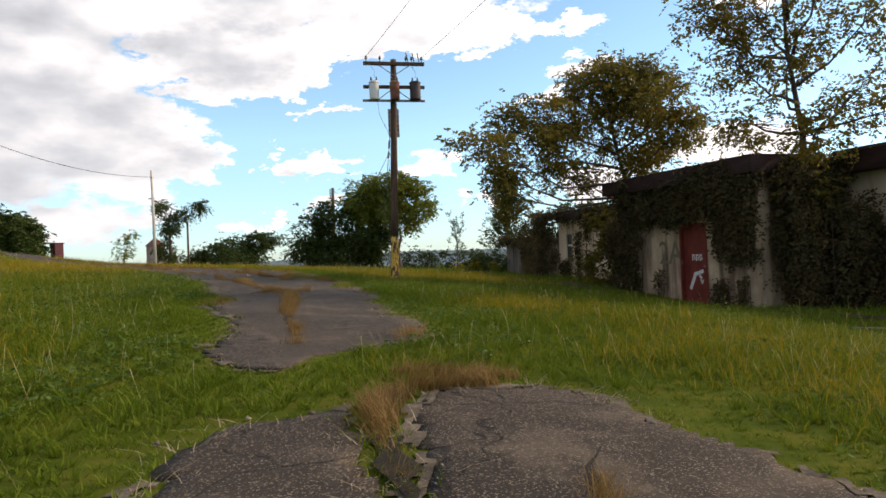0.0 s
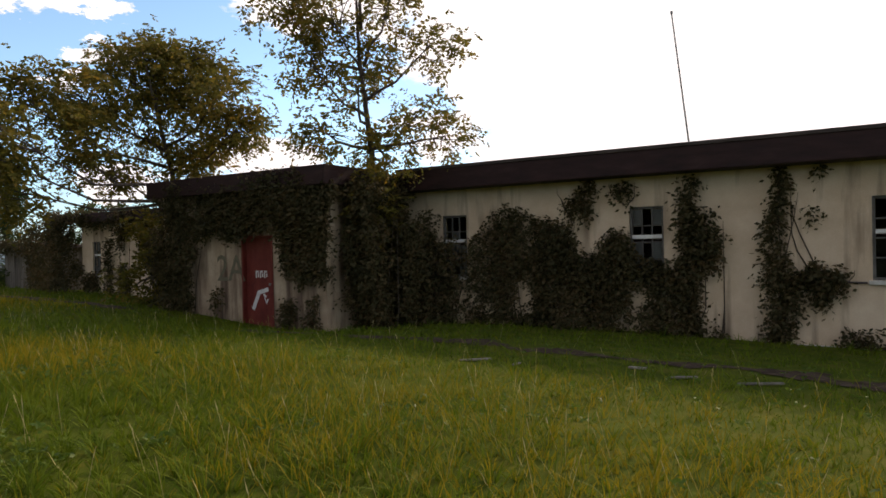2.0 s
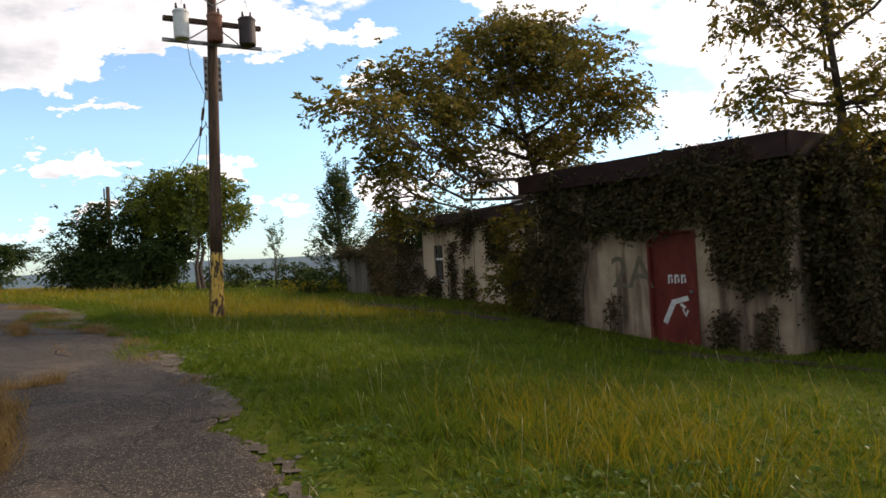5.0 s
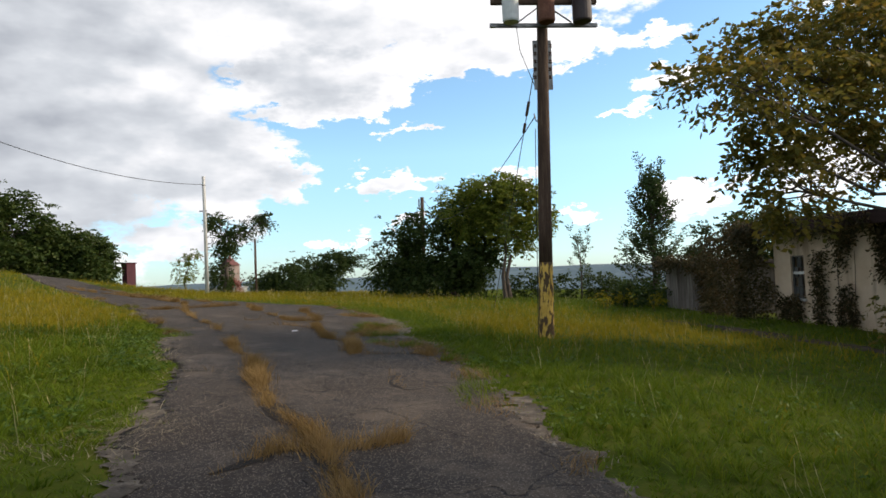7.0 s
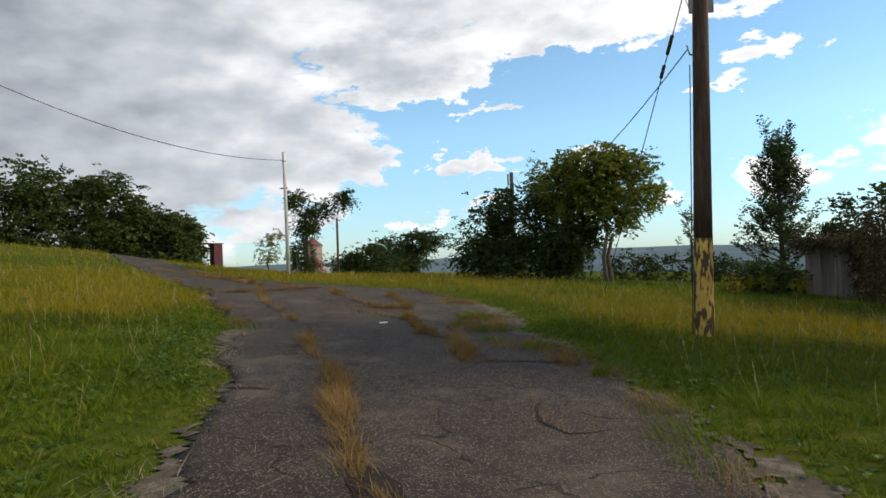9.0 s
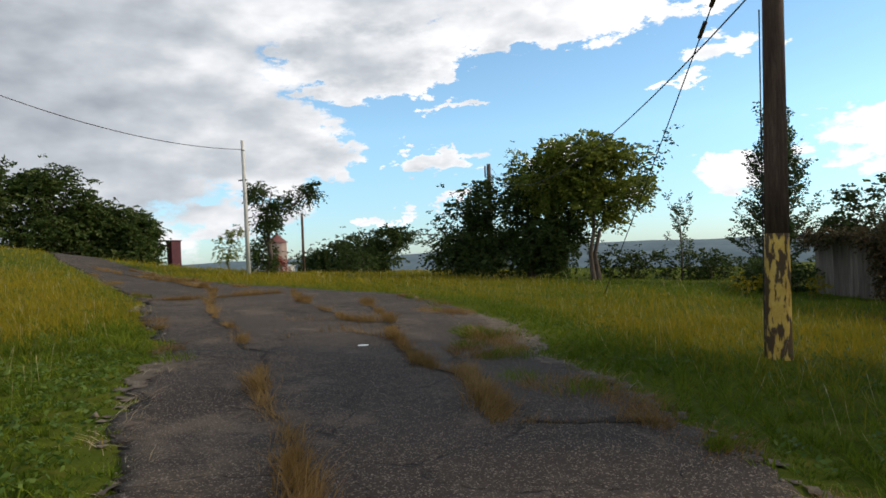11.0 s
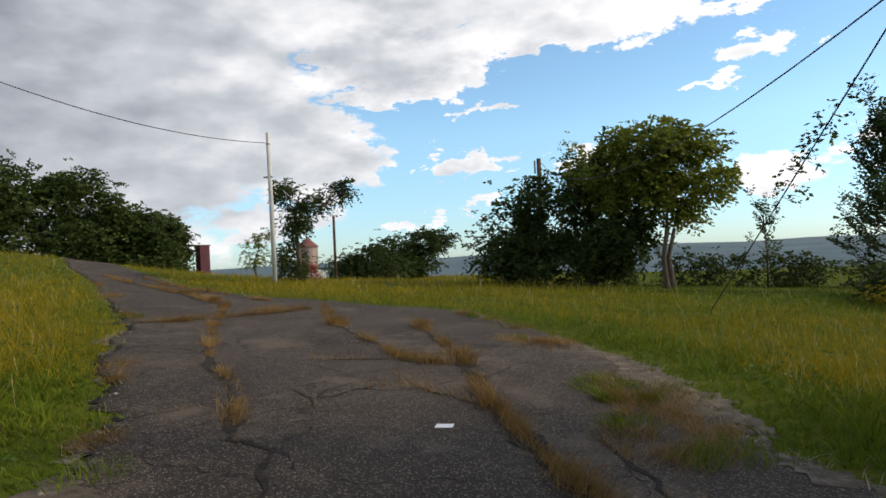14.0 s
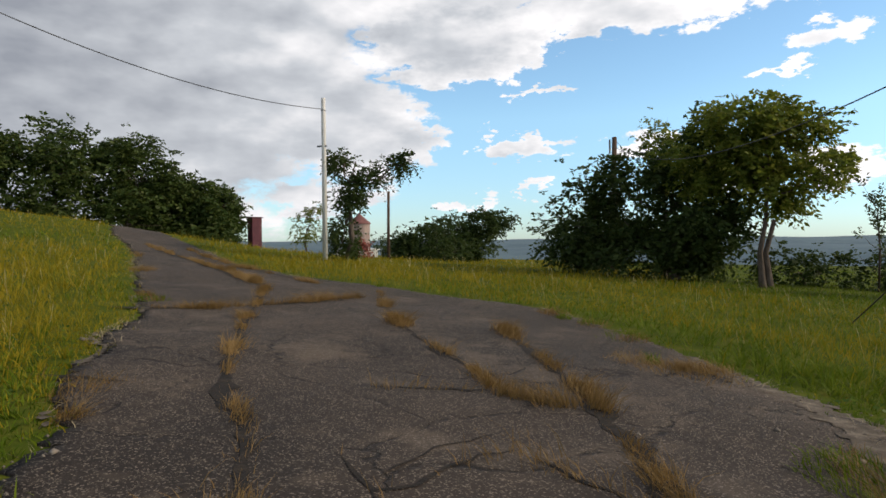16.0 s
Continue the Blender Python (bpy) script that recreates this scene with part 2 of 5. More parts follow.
M_STRAW = material("pale_straw", [(0.20, 0.15, 0.085), (0.32, 0.26, 0.16), (0.44, 0.38, 0.26)], 0.8, 0.8, 0, island=0.5, translucent=0.2, fine=3)
M_SEED = material("seed_heads", [(0.22, 0.18, 0.06), (0.36, 0.31, 0.13), (0.48, 0.43, 0.24)], 0.6, 0.7, 0, island=0.4, translucent=0.3, fine=3)
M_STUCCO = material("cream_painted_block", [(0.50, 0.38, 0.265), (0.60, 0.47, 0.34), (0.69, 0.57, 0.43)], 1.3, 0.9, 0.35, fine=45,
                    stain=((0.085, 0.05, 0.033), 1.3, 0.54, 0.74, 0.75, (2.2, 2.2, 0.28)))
# annex block: darker base than the long wall, heavier brown upright streaks
M_STUCCO_DARK = material("dark_cream_block", [(0.27, 0.195, 0.14), (0.38, 0.29, 0.205), (0.50, 0.40, 0.29)], 1.6, 0.92, 0.4, fine=45,
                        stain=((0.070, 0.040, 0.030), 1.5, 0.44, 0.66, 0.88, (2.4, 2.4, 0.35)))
M_FASCIA = material("maroon_fascia", [(0.013, 0.006, 0.006), (0.026, 0.010, 0.010), (0.045, 0.02, 0.018)], 1.5, 0.7, 0.3, stretch=(1, 1, 4))
M_ROOF = material("tar_roofing", [(0.03, 0.024, 0.022), (0.055, 0.042, 0.038), (0.09, 0.07, 0.06)], 1.2, 0.9, 0.5)
M_DOOR = material("rust_red_door", [(0.10, 0.015, 0.012), (0.155, 0.026, 0.019), (0.21, 0.05, 0.036)], 2.5, 0.6, 0.25, stretch=(1, 1, 0.6))
M_FRAME = material("grey_window_steel", [(0.05, 0.046, 0.043), (0.10, 0.095, 0.09), (0.18, 0.17, 0.16)], 6, 0.6, 0.3)
M_WHITE = material("chalky_white_paint", [(0.45, 0.46, 0.45), (0.62, 0.63, 0.62), (0.75, 0.75, 0.73)], 5, 0.8, 0.2)
M_GRAFFITI = material("dark_green_spray", [(0.10, 0.092, 0.062), (0.17, 0.15, 0.10)], 8, 0.7, 0.0)
M_POLE = material("creosoted_wood", [(0.035, 0.02, 0.014), (0.07, 0.042, 0.028), (0.12, 0.08, 0.055)], 4, 0.85, 0.6, stretch=(6, 6, 0.5), fine=40)
M_YELLOW = material("flaking_yellow_paint", [(0.42, 0.25, 0.04), (0.56, 0.36, 0.07), (0.62, 0.44, 0.13)], 5, 0.75, 0.4,
                    stain=((0.05, 0.03, 0.02), 9.0, 0.47, 0.53, 0.95, (1.5, 1.5, 0.5)))
M_CONCRETE = material("pale_concrete_post", [(0.36, 0.35, 0.32), (0.50, 0.49, 0.46), (0.60, 0.59, 0.56)], 3, 0.9, 0.3, stretch=(3, 3, 0.5))
M_STEEL = material("galvanised_steel", [(0.10, 0.10, 0.10), (0.18, 0.18, 0.18), (0.28, 0.28, 0.28)], 7, 0.5, 0.2, metal=0.7)
M_TANK_PALE = material("pale_grey_enamel", [(0.40, 0.42, 0.42), (0.55, 0.57, 0.57), (0.64, 0.65, 0.64)], 4, 0.5, 0.1)
M_TANK_RUST = material("rusted_tank", [(0.09, 0.035, 0.022), (0.16, 0.07, 0.045), (0.22, 0.12, 0.085)], 4, 0.8, 0.3)
M_TANK_DARK = material("dark_tank", [(0.03, 0.022, 0.024), (0.05, 0.038, 0.04), (0.08, 0.06, 0.06)], 4, 0.6, 0.2)
M_PORCELAIN = material("brown_porcelain", [(0.05, 0.028, 0.02), (0.08, 0.045, 0.03)], 8, 0.25, 0.0, spec=0.5)
M_WIRE = material("black_cable", [(0.015, 0.015, 0.016), (0.03, 0.03, 0.03)], 10, 0.6, 0.0)
M_BARK = material("grey_brown_bark", [(0.035, 0.026, 0.02), (0.075, 0.058, 0.045), (0.13, 0.105, 0.085)], 5, 0.9, 0.7, stretch=(3, 3, 0.6))
M_LEAF = material("tree_leaves", [(0.055, 0.082, 0.012), (0.130, 0.160, 0.022), (0.25, 0.245, 0.044)], 0.7, 0.5, 0, spec=0.12, island=0.7, translucent=0.5, fine=3)
M_LEAF_AUT = material("turning_leaves", [(0.055, 0.058, 0.013), (0.14, 0.125, 0.024), (0.29, 0.175, 0.030)], 0.6, 0.5, 0, spec=0.12, island=0.6, translucent=0.5, fine=3)
M_LEAF_DARK = material("dark_leaves", [(0.018, 0.033, 0.010), (0.042, 0.066, 0.016), (0.085, 0.106, 0.028)], 0.5, 0.55, 0, spec=0.12, island=0.6, translucent=0.38, fine=3)
M_LEAF_HILL = material("hill_tree_leaves", [(0.020, 0.038, 0.010), (0.048, 0.074, 0.016), (0.095, 0.115, 0.028)], 0.35, 0.5, 0, spec=0.15, island=0.6, translucent=0.35, fine=3)
M_LEAF_UP = material("stiff_shoot_leaves", [(0.022, 0.042, 0.014), (0.050, 0.080, 0.024), (0.10, 0.13, 0.04)], 0.5, 0.5, 0, spec=0.2, island=0.6, translucent=0.35, fine=3)
M_LEAF_RED = material("sumac_red_leaves", [(0.10, 0.03, 0.02), (0.26, 0.06, 0.045), (0.34, 0.12, 0.08)], 0.9, 0.6, 0, island=0.5, translucent=0.3, fine=3)
M_IVY = material("ivy_leaves", [(0.026, 0.028, 0.013), (0.066, 0.058, 0.026), (0.145, 0.092, 0.045)], 0.9, 0.6, 0, spec=0.12, island=0.6, translucent=0.25, fine=3)
M_BOARD = material("whitewashed_boards", [(0.06, 0.05, 0.042), (0.17, 0.15, 0.13), (0.36, 0.33, 0.29)], 2.2, 0.9, 0.5, stretch=(4, 4, 0.4), objrand=0.3)
M_BARN = material("barn_red", [(0.045, 0.012, 0.02), (0.07, 0.02, 0.028), (0.10, 0.034, 0.04)], 1.0, 0.8, 0.2)
M_SILOROOF = material("faded_red_roof", [(0.11, 0.042, 0.038), (0.16, 0.066, 0.058), (0.22, 0.10, 0.085)], 2.0, 0.7, 0.2)
M_SILO = material("weathered_pink_stave", [(0.20, 0.14, 0.125), (0.30, 0.225, 0.20), (0.40, 0.32, 0.295)], 1.5, 0.85, 0.3, stretch=(1, 1, 0.4))
# the blue of distance haze is painted into the far hills' base colour
M_HILL_HAZE = material("wooded_hills_in_haze", [(0.065, 0.105, 0.13), (0.085, 0.130, 0.155), (0.115, 0.165, 0.185)], 0.01, 1.0, 0, fine=0.05)
M_PAPER = material("white_paper", [(0.7, 0.7, 0.7), (0.85, 0.85, 0.85)], 8, 0.8, 0.1)


def glass_material():
    m = bpy.data.materials.new("dusty_glass")
    m.use_nodes = True
    b = m.node_tree.nodes["Principled BSDF"]
    b.inputs["Base Color"].default_value = (0.10, 0.11, 0.11, 1)
    b.inputs["Roughness"].default_value = 0.3
    b.inputs["Transmission Weight"].default_value = 0.5
    b.inputs["Specular IOR Level"].default_value = 0.2
    return m


M_GLASS = glass_material()

# ---------------------------------------------------------------- mesh helpers


def mesh_object(name, bm, mats, parent=None, smooth=False):
    me = bpy.data.meshes.new(name)
    bm.to_mesh(me)
    bm.free()
    for m in mats if isinstance(mats, (list, tuple)) else [mats]:
        me.materials.append(m)
    if smooth:
        me.shade_smooth()
    ob = new(name, me)
    if parent:
        ob.parent = parent
    return ob


def part(name, bm, mat, parent, label="", smooth=False):
    ob = mesh_object(name, bm, mat, parent, smooth)
    return tagged(ob, label) if label else ob


def thing(name, loc, label, category, group=""):
    ob = new(name)
    ob.location = loc
    return tagged(ob, label, category, group)


def add_box(bm, x0, x1, y0, y1, z0, z1, m=None, bevel=0.0):
    g = bmesh.ops.create_cube(bm, size=1.0)
    vs = g["verts"]
    bmesh.ops.scale(bm, vec=(x1 - x0, y1 - y0, z1 - z0), verts=vs)
    bmesh.ops.translate(bm, vec=((x0 + x1) / 2, (y0 + y1) / 2, (z0 + z1) / 2), verts=vs)
    if bevel:
        r = bmesh.ops.bevel(bm, geom=list({e for v in vs for e in v.link_edges}), offset=bevel, segments=1, affect="EDGES")
        vs = list({v for f in r["faces"] for v in f.verts} | {v for v in vs if v.is_valid})
    if m is not None:
        bmesh.ops.transform(bm, matrix=m, verts=vs)
    return bm


def box(x0, x1, y0, y1, z0, z1, m=None, bevel=0.0):
    return add_box(bmesh.new(), x0, x1, y0, y1, z0, z1, m, bevel)


def add_tube(bm, pts, radii, sides=8, cap=True):
    """A tapered tube along points."""
    rings = []
    pts = [Vector(p) for p in pts]
    for i, p in enumerate(pts):
        d = (pts[min(i + 1, len(pts) - 1)] - pts[max(i - 1, 0)]).normalized()
        a = d.cross(Vector((0.31, 0.77, 0.12)))
        a.normalize()
        b = d.cross(a)
        r = radii[i] if isinstance(radii, (list, tuple)) else radii
        rings.append([bm.verts.new(p + (a * math.cos(2 * math.pi * k / sides) + b * math.sin(2 * math.pi * k / sides)) * r) for k in range(sides)])
    for r0, r1 in zip(rings, rings[1:]):
        for k in range(sides):
            bm.faces.new((r0[k], r0[(k + 1) % sides], r1[(k + 1) % sides], r1[k]))
    if cap:
        bm.faces.new(rings[0][::-1])
        bm.faces.new(rings[-1])
    return bm


def tube(pts, radii, sides=8):
    return add_tube(bmesh.new(), pts, radii, sides)


def add_lathe(bm, profile, center, sides=20):
    rings = [[bm.verts.new((center[0] + r * math.cos(2 * math.pi * k / sides), center[1] + r * math.sin(2 * math.pi * k / sides), center[2] + z))
              for k in range(sides)] for r, z in profile]
    for r0, r1 in zip(rings, rings[1:]):
        for k in range(sides):
            bm.faces.new((r0[k], r0[(k + 1) % sides], r1[(k + 1) % sides], r1[k]))
    bm.faces.new(rings[0][::-1])
    bm.faces.new(rings[-1])
    return bm


def arrays_mesh(name, verts, counts, loops, mat, parent=None, smooth=False):
    """A mesh from numpy arrays: vertices (n, 3), corners per face, and the corners' vertices."""
    me = bpy.data.meshes.new(name)
    me.vertices.add(len(verts))
    me.vertices.foreach_set("co", np.asarray(verts, np.float32).ravel())
    me.loops.add(len(loops))
    me.loops.foreach_set("vertex_index", np.asarray(loops, np.int32))
    me.polygons.add(len(counts))
    starts = np.concatenate(([0], np.cumsum(counts)[:-1]))
    me.polygons.foreach_set("loop_start", starts.astype(np.int32))
    me.update(calc_edges=True)
    me.validate()
    me.materials.append(mat)
    if smooth:
        me.shade_smooth()
    ob = new(name, me)
    if parent:
        ob.parent = parent
    return ob


# ---------------------------------------------------------------- ground


def ground_z(x, y):
    """The lie of the land: a slope that rises to the left and ahead, falling to a valley beyond."""
    x, y = np.asarray(x, float), np.asarray(y, float)
    u, v = np.clip(x, -54, 16) / 10, np.clip(y, -10, 58) / 10
    h = (-0.277 - 0.3601 * u + 0.4641 * v - 0.0493 * u * u - 0.2606 * u * v - 0.2543 * v * v
         - 0.0219 * u ** 3 - 0.0006 * u * u * v + 0.0575 * u * v * v + 0.0424 * v ** 3
         + 0.0067 * u ** 4 + 0.0136 * u ** 3 * v + 0.0056 * u * u * v * v - 0.0014 * u * v ** 3 - 0.0024 * v ** 4)
    h = h - 0.34 * np.exp(-((x - 7.4) ** 2 + (y - 18.3) ** 2) / 14)
    r = np.hypot(x + 5, y - 18)
    ease = lambda q: np.clip(q, 0, 1) ** 2 * (3 - 2 * np.clip(q, 0, 1))
    h = h + ease((-x - 22) / 16) * np.exp(-((y - 40) / 8) ** 2) - ease((r - 46) / 22) * ease((y - 48) / 12)
    fall = np.clip((r - 62) / 500, 0, 1)
    h = h - 55 * fall * fall * (3 - 2 * fall)
    return h + 0.025 * np.sin(x * 1.3 + 0.7 * y) * np.cos(y * 0.9 - 0.4 * x)


def gz(x, y):
    return float(ground_z(x, y))


def graded(lo, hi, step, far):
    a = np.arange(lo, hi + step, step)
    out, s, left, right = [], step, [], []
    x = lo
    while x > -far:
        s *= 1.25
        x -= s
        left.append(x)
    s, x = step, a[-1]
    while x < far:
        s *= 1.25
        x += s
        right.append(x)
    return np.array(left[::-1] + list(a) + right)


def build_ground():
    xs, ys = graded(-34, 20, 0.4, 4500), graded(-6, 50, 0.4, 4500)
    X, Y = np.meshgrid(xs, ys)
    Z = ground_z(X, Y)
    V = np.stack([X, Y, Z], -1).reshape(-1, 3)
    nx, ny = len(xs), len(ys)
    i = (np.arange(ny - 1)[:, None] * nx + np.arange(nx - 1)[None]).ravel()
    loops = np.stack([i, i + 1, i + nx + 1, i + nx], 1).ravel()
    ob = arrays_mesh("ground", V, np.full(len(i), 4), loops, M_SOIL, smooth=True)
    return tagged(ob, "sloping ground with thatch and soil under grass", "ground", kind="structure")


build_ground()

# the track's two edges, as a course of (left x, right x) against distance ahead
EDGE_Y = np.array([-6, 2.0, 3.0, 3.5, 4.2, 4.9, 5.5, 6.5, 8.0, 9.3, 10.6, 12.0, 13.3, 14.3, 15.3, 16.5, 17.9, 19.0, 20.3, 22.0, 23.6, 25.2, 28.0, 29.9, 31.6, 32.8, 36.0, 38.0, 42.0, 50.0])
EDGE_L = np.array([0.8, 0.65, 0.36, 0.40, 0.5, 0.6, -0.5, -1.08, -1.47, -2.3, -2.95, -3.25, -4.2, -4.75, -5.4, -6.1, -7.4, -8.1, -8.95, -10.75, -12.3, -13.75, -17.0, -19.3, -21.3, -22.6, -26.8, -30.0, -35.0, -45.0])
EDGE_R = np.array([4.6, 4.15, 3.8, 3.55, 3.32, 2.95, 1.6, 1.4, 1.0, 0.64, 0.0, -0.45, -0.75, -1.27, -1.7, -2.1, -2.75, -3.35, -4.0, -4.95, -5.6, -6.25, -8.1, -9.9, -15.5, -18.7, -22.4, -25.0, -31.6, -41.0])


def fbm(x, y, scale=1.0, seed=0, octaves=4):
    """Layered value noise, about -1 to 1."""
    tab = np.random.RandomState(100 + seed).uniform(-1, 1, (64, 64))
    out, amp, f = 0.0, 0.6, scale
    for o in range(octaves):
        u, v = np.asarray(x) * f + 17.3 * o, np.asarray(y) * f + 5.1 * o
        i, j = np.floor(u).astype(int), np.floor(v).astype(int)
        a, b = u - i, v - j
        a, b = a * a * (3 - 2 * a), b * b * (3 - 2 * b)
        t = lambda p, q: tab[p % 64, q % 64]
        out = out + amp * ((t(i, j) * (1 - a) + t(i + 1, j) * a) * (1 - b) + (t(i, j + 1) * (1 - a) + t(i + 1, j + 1) * a) * b)
        amp, f = amp * 0.55, f * 2.1
    return out * 1.3


def wobble(x, y, s=1.0):
    return 0.5 * np.sin(2.1 * x * s + 1.7 * np.sin(1.3 * y * s)) + 0.5 * np.sin(2.7 * y * s + 1.9 * np.sin(1.1 * x * s + 2.0))


def track(x, y):
    """How far inside the track's edges a place lies, in metres (negative: outside)."""
    l, r = np.interp(y, EDGE_Y, EDGE_L), np.interp(y, EDGE_Y, EDGE_R)
    d = np.minimum(x - l, r - x) * 0.8 + 0.13 * fbm(x, y, 0.9, 1) + 0.10 * fbm(x, y, 3.1, 2)
    # turf has grown right across it near the start, and up between the two slabs there
    low = np.interp(x, [0.2, 0.5, 0.8, 1.12, 1.6, 1.75, 2.0, 2.68, 2.92, 3.2], [3.2, 3.75, 3.85, 4.1, 4.4, 4.6, 4.82, 5.15, 4.9, 4.7])
    high = np.interp(x, [-1.1, -0.6, -0.2, 0.24, 0.32, 0.62, 1.14, 1.6], [6.4, 5.65, 5.4, 5.35, 6.1, 6.65, 7.2, 7.7])
    across = np.maximum(low - y, y - high) + 0.12 * fbm(x, y, 1.3, 3) + 0.06 * fbm(x, y, 4.1, 5)
    seam = np.abs(x - np.interp(y, [1.0, 2.6, 3.2, 4.2], [2.05, 1.86, 1.62, 1.36])) - np.interp(y, [1.0, 2.6, 3.2, 4.2], [0.03, 0.09, 0.17, 0.27]) + 0.10 * fbm(x, y, 2.3, 8)
    across = np.where(y < 4.6, np.minimum(across, seam), across)
    return np.minimum(d, np.where((y < 9) & (x > -4), across, d))


def track_z(x, y):
    return ground_z(x, y) + 0.018 + 0.010 * wobble(x, y, 1.3)


def sheet(name, inside, lift, step, mat, bounds, seed=3, field=None):
    xs, ys = np.arange(bounds[0], bounds[1], step), np.arange(bounds[2], bounds[3], step)
    X, Y = np.meshgrid(xs, ys)
    ins = inside(X, Y)
    jit = np.random.RandomState(seed)
    Xj, Yj = X + jit.uniform(-0.2, 0.2, X.shape) * step, Y + jit.uniform(-0.2, 0.2, X.shape) * step
    if field is not None:       # draw the rim out to the true edge
        f = field(X, Y)
        gx, gy = (field(X + 0.02, Y) - f) / 0.02, (field(X, Y + 0.02) - f) / 0.02
        k = np.where((f > 0) & (f < 1.3 * step), f, 0) / np.maximum(gx * gx + gy * gy, 0.3)
        k = np.minimum(k, 1.2 * step)
        Xj, Yj = np.where(k > 0, X - gx * k, Xj), np.where(k > 0, Y - gy * k, Yj)
    keep = ins[:-1, :-1] & ins[1:, :-1] & ins[:-1, 1:] & ins[1:, 1:]
    idx = np.arange(X.size).reshape(X.shape)
    q = np.stack([idx[:-1, :-1][keep], idx[:-1, 1:][keep], idx[1:, 1:][keep], idx[1:, :-1][keep]], 1)
    used, inv = np.unique(q.ravel(), return_inverse=True)
    V = np.stack([Xj, Yj, lift(X, Y)], -1).reshape(-1, 3)[used]
    return arrays_mesh(name, V, np.full(len(q), 4), inv, mat, smooth=True)


def build_track():
    ob = sheet("road", lambda x, y: track(x, y) > 0, track_z, 0.085, M_ASPHALT, (-46, 5, -6, 50), field=track)
    solid = ob.modifiers.new("thickness", "SOLIDIFY")
    solid.thickness, solid.offset = 0.05, -1
    return tagged(ob, "cracked dark grey asphalt track with broken edges", "road", kind="structure")


road = build_track()


def verge(x, y):
    """Crumbled grit along the broken edges, widest on the outer side of the bend."""
    t = track(x, y)
    outer = x > 0.5 * (np.interp(y, EDGE_Y, EDGE_L) + np.interp(y, EDGE_Y, EDGE_R))
    wide = np.where(outer, 0.36 * np.exp(-((y - 23.6) / 2.2) ** 2) + 0.08 * np.exp(-((y - 14.8) / 1.8) ** 2), 0.14 * np.exp(-((y - 13.8) / 1.0) ** 2) + 0.16 * np.exp(-((y - 19.4) / 1.0) ** 2))
    return (t > -0.07 - 0.15 * np.clip(fbm(x, y, 0.9, 4), 0, 1) - 0.4 * wide) & (t < 0.0 + 0.16 * np.clip(fbm(x, y, 1.1, 4), 0, 1) + wide * (0.7 + 0.8 * fbm(x, y, 2.0, 14))) & (y < 34)


tagged(sheet("road_verge", verge, lambda x, y: np.where(track(x, y) > 0.02, track_z(x, y) + 0.004 + 0.006 * fbm(x, y, 5.0, 15), ground_z(x, y) + 0.016),
             0.06, M_DIRT, (-32, 5, -5, 36), 8), "crumbled pale grit along the track edge", "verge", kind="structure")


# ---------------------------------------------------------------- distant hills


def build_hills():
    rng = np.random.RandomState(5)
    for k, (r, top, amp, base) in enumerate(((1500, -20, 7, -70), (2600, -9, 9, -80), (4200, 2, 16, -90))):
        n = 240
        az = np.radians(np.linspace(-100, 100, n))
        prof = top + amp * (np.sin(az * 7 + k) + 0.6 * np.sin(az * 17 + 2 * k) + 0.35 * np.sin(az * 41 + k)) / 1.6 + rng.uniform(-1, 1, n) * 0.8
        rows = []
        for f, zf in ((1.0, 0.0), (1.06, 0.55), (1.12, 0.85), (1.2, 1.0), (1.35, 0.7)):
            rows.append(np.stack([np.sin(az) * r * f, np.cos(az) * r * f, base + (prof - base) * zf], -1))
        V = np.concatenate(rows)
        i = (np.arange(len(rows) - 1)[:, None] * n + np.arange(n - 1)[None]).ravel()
        ob = arrays_mesh("backdrop_hills", V, np.full(len(i), 4), np.stack([i, i + 1, i + n + 1, i + n], 1).ravel(), M_HILL_HAZE, smooth=True)
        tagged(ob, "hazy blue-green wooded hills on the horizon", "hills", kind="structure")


build_hills()

# ---------------------------------------------------------------- the low building
B_O = Vector((13.1, 12.5, 0))
# building frame: local x along the long front, local y out of the front towards the track
BM = Matrix.Translation(B_O) @ Matrix(((0.43, -0.903, 0, 0), (-0.903, -0.43, 0, 0), (0, 0, 1, 0), (0, 0, 0, 1)))


building = new("derelict_building")
building.matrix_world = BM
tagged(building, "long low abandoned cream block building overgrown with vines", "building")
Z0, ZT = -1.7, 2.42


def wall_with_openings(name, s0, s1, n0, n1, z0, z1, openings, mat=M_STUCCO):
    """A wall along local x with rectangular openings (s0, s1, z0, z1) cut through."""
    bm = bmesh.new()
    xs = sorted({s0, s1, *[o[0] for o in openings], *[o[1] for o in openings]})
    for a, b in zip(xs, xs[1:]):
        cuts = sorted((o[2], o[3]) for o in openings if o[0] <= a + 1e-6 and o[1] >= b - 1e-6)
        z = z0
        for lo, hi in cuts:
            add_box(bm, a, b, n0, n1, z, lo)
            z = hi
        add_box(bm, a, b, n0, n1, z, z1)
    bmesh.ops.remove_doubles(bm, verts=bm.verts, dist=1e-5)
    return part(name, bm, mat, building)


WIN = [(s, s + 0.72, 0.28, 1.79) for s in (-4.72, 0.02, 4.38, 9.0, 13.6)]
FARWIN = [(-20.5, -19.95, 0.2, 1.45)]
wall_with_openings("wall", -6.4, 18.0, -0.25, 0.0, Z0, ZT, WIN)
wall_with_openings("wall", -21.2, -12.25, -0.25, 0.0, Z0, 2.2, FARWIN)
wall_with_openings("wall", -12.0, -6.2, 2.4, 2.65, Z0, 2.55, [(-9.06, -7.94, -0.90, 1.39)], M_STUCCO_DARK)
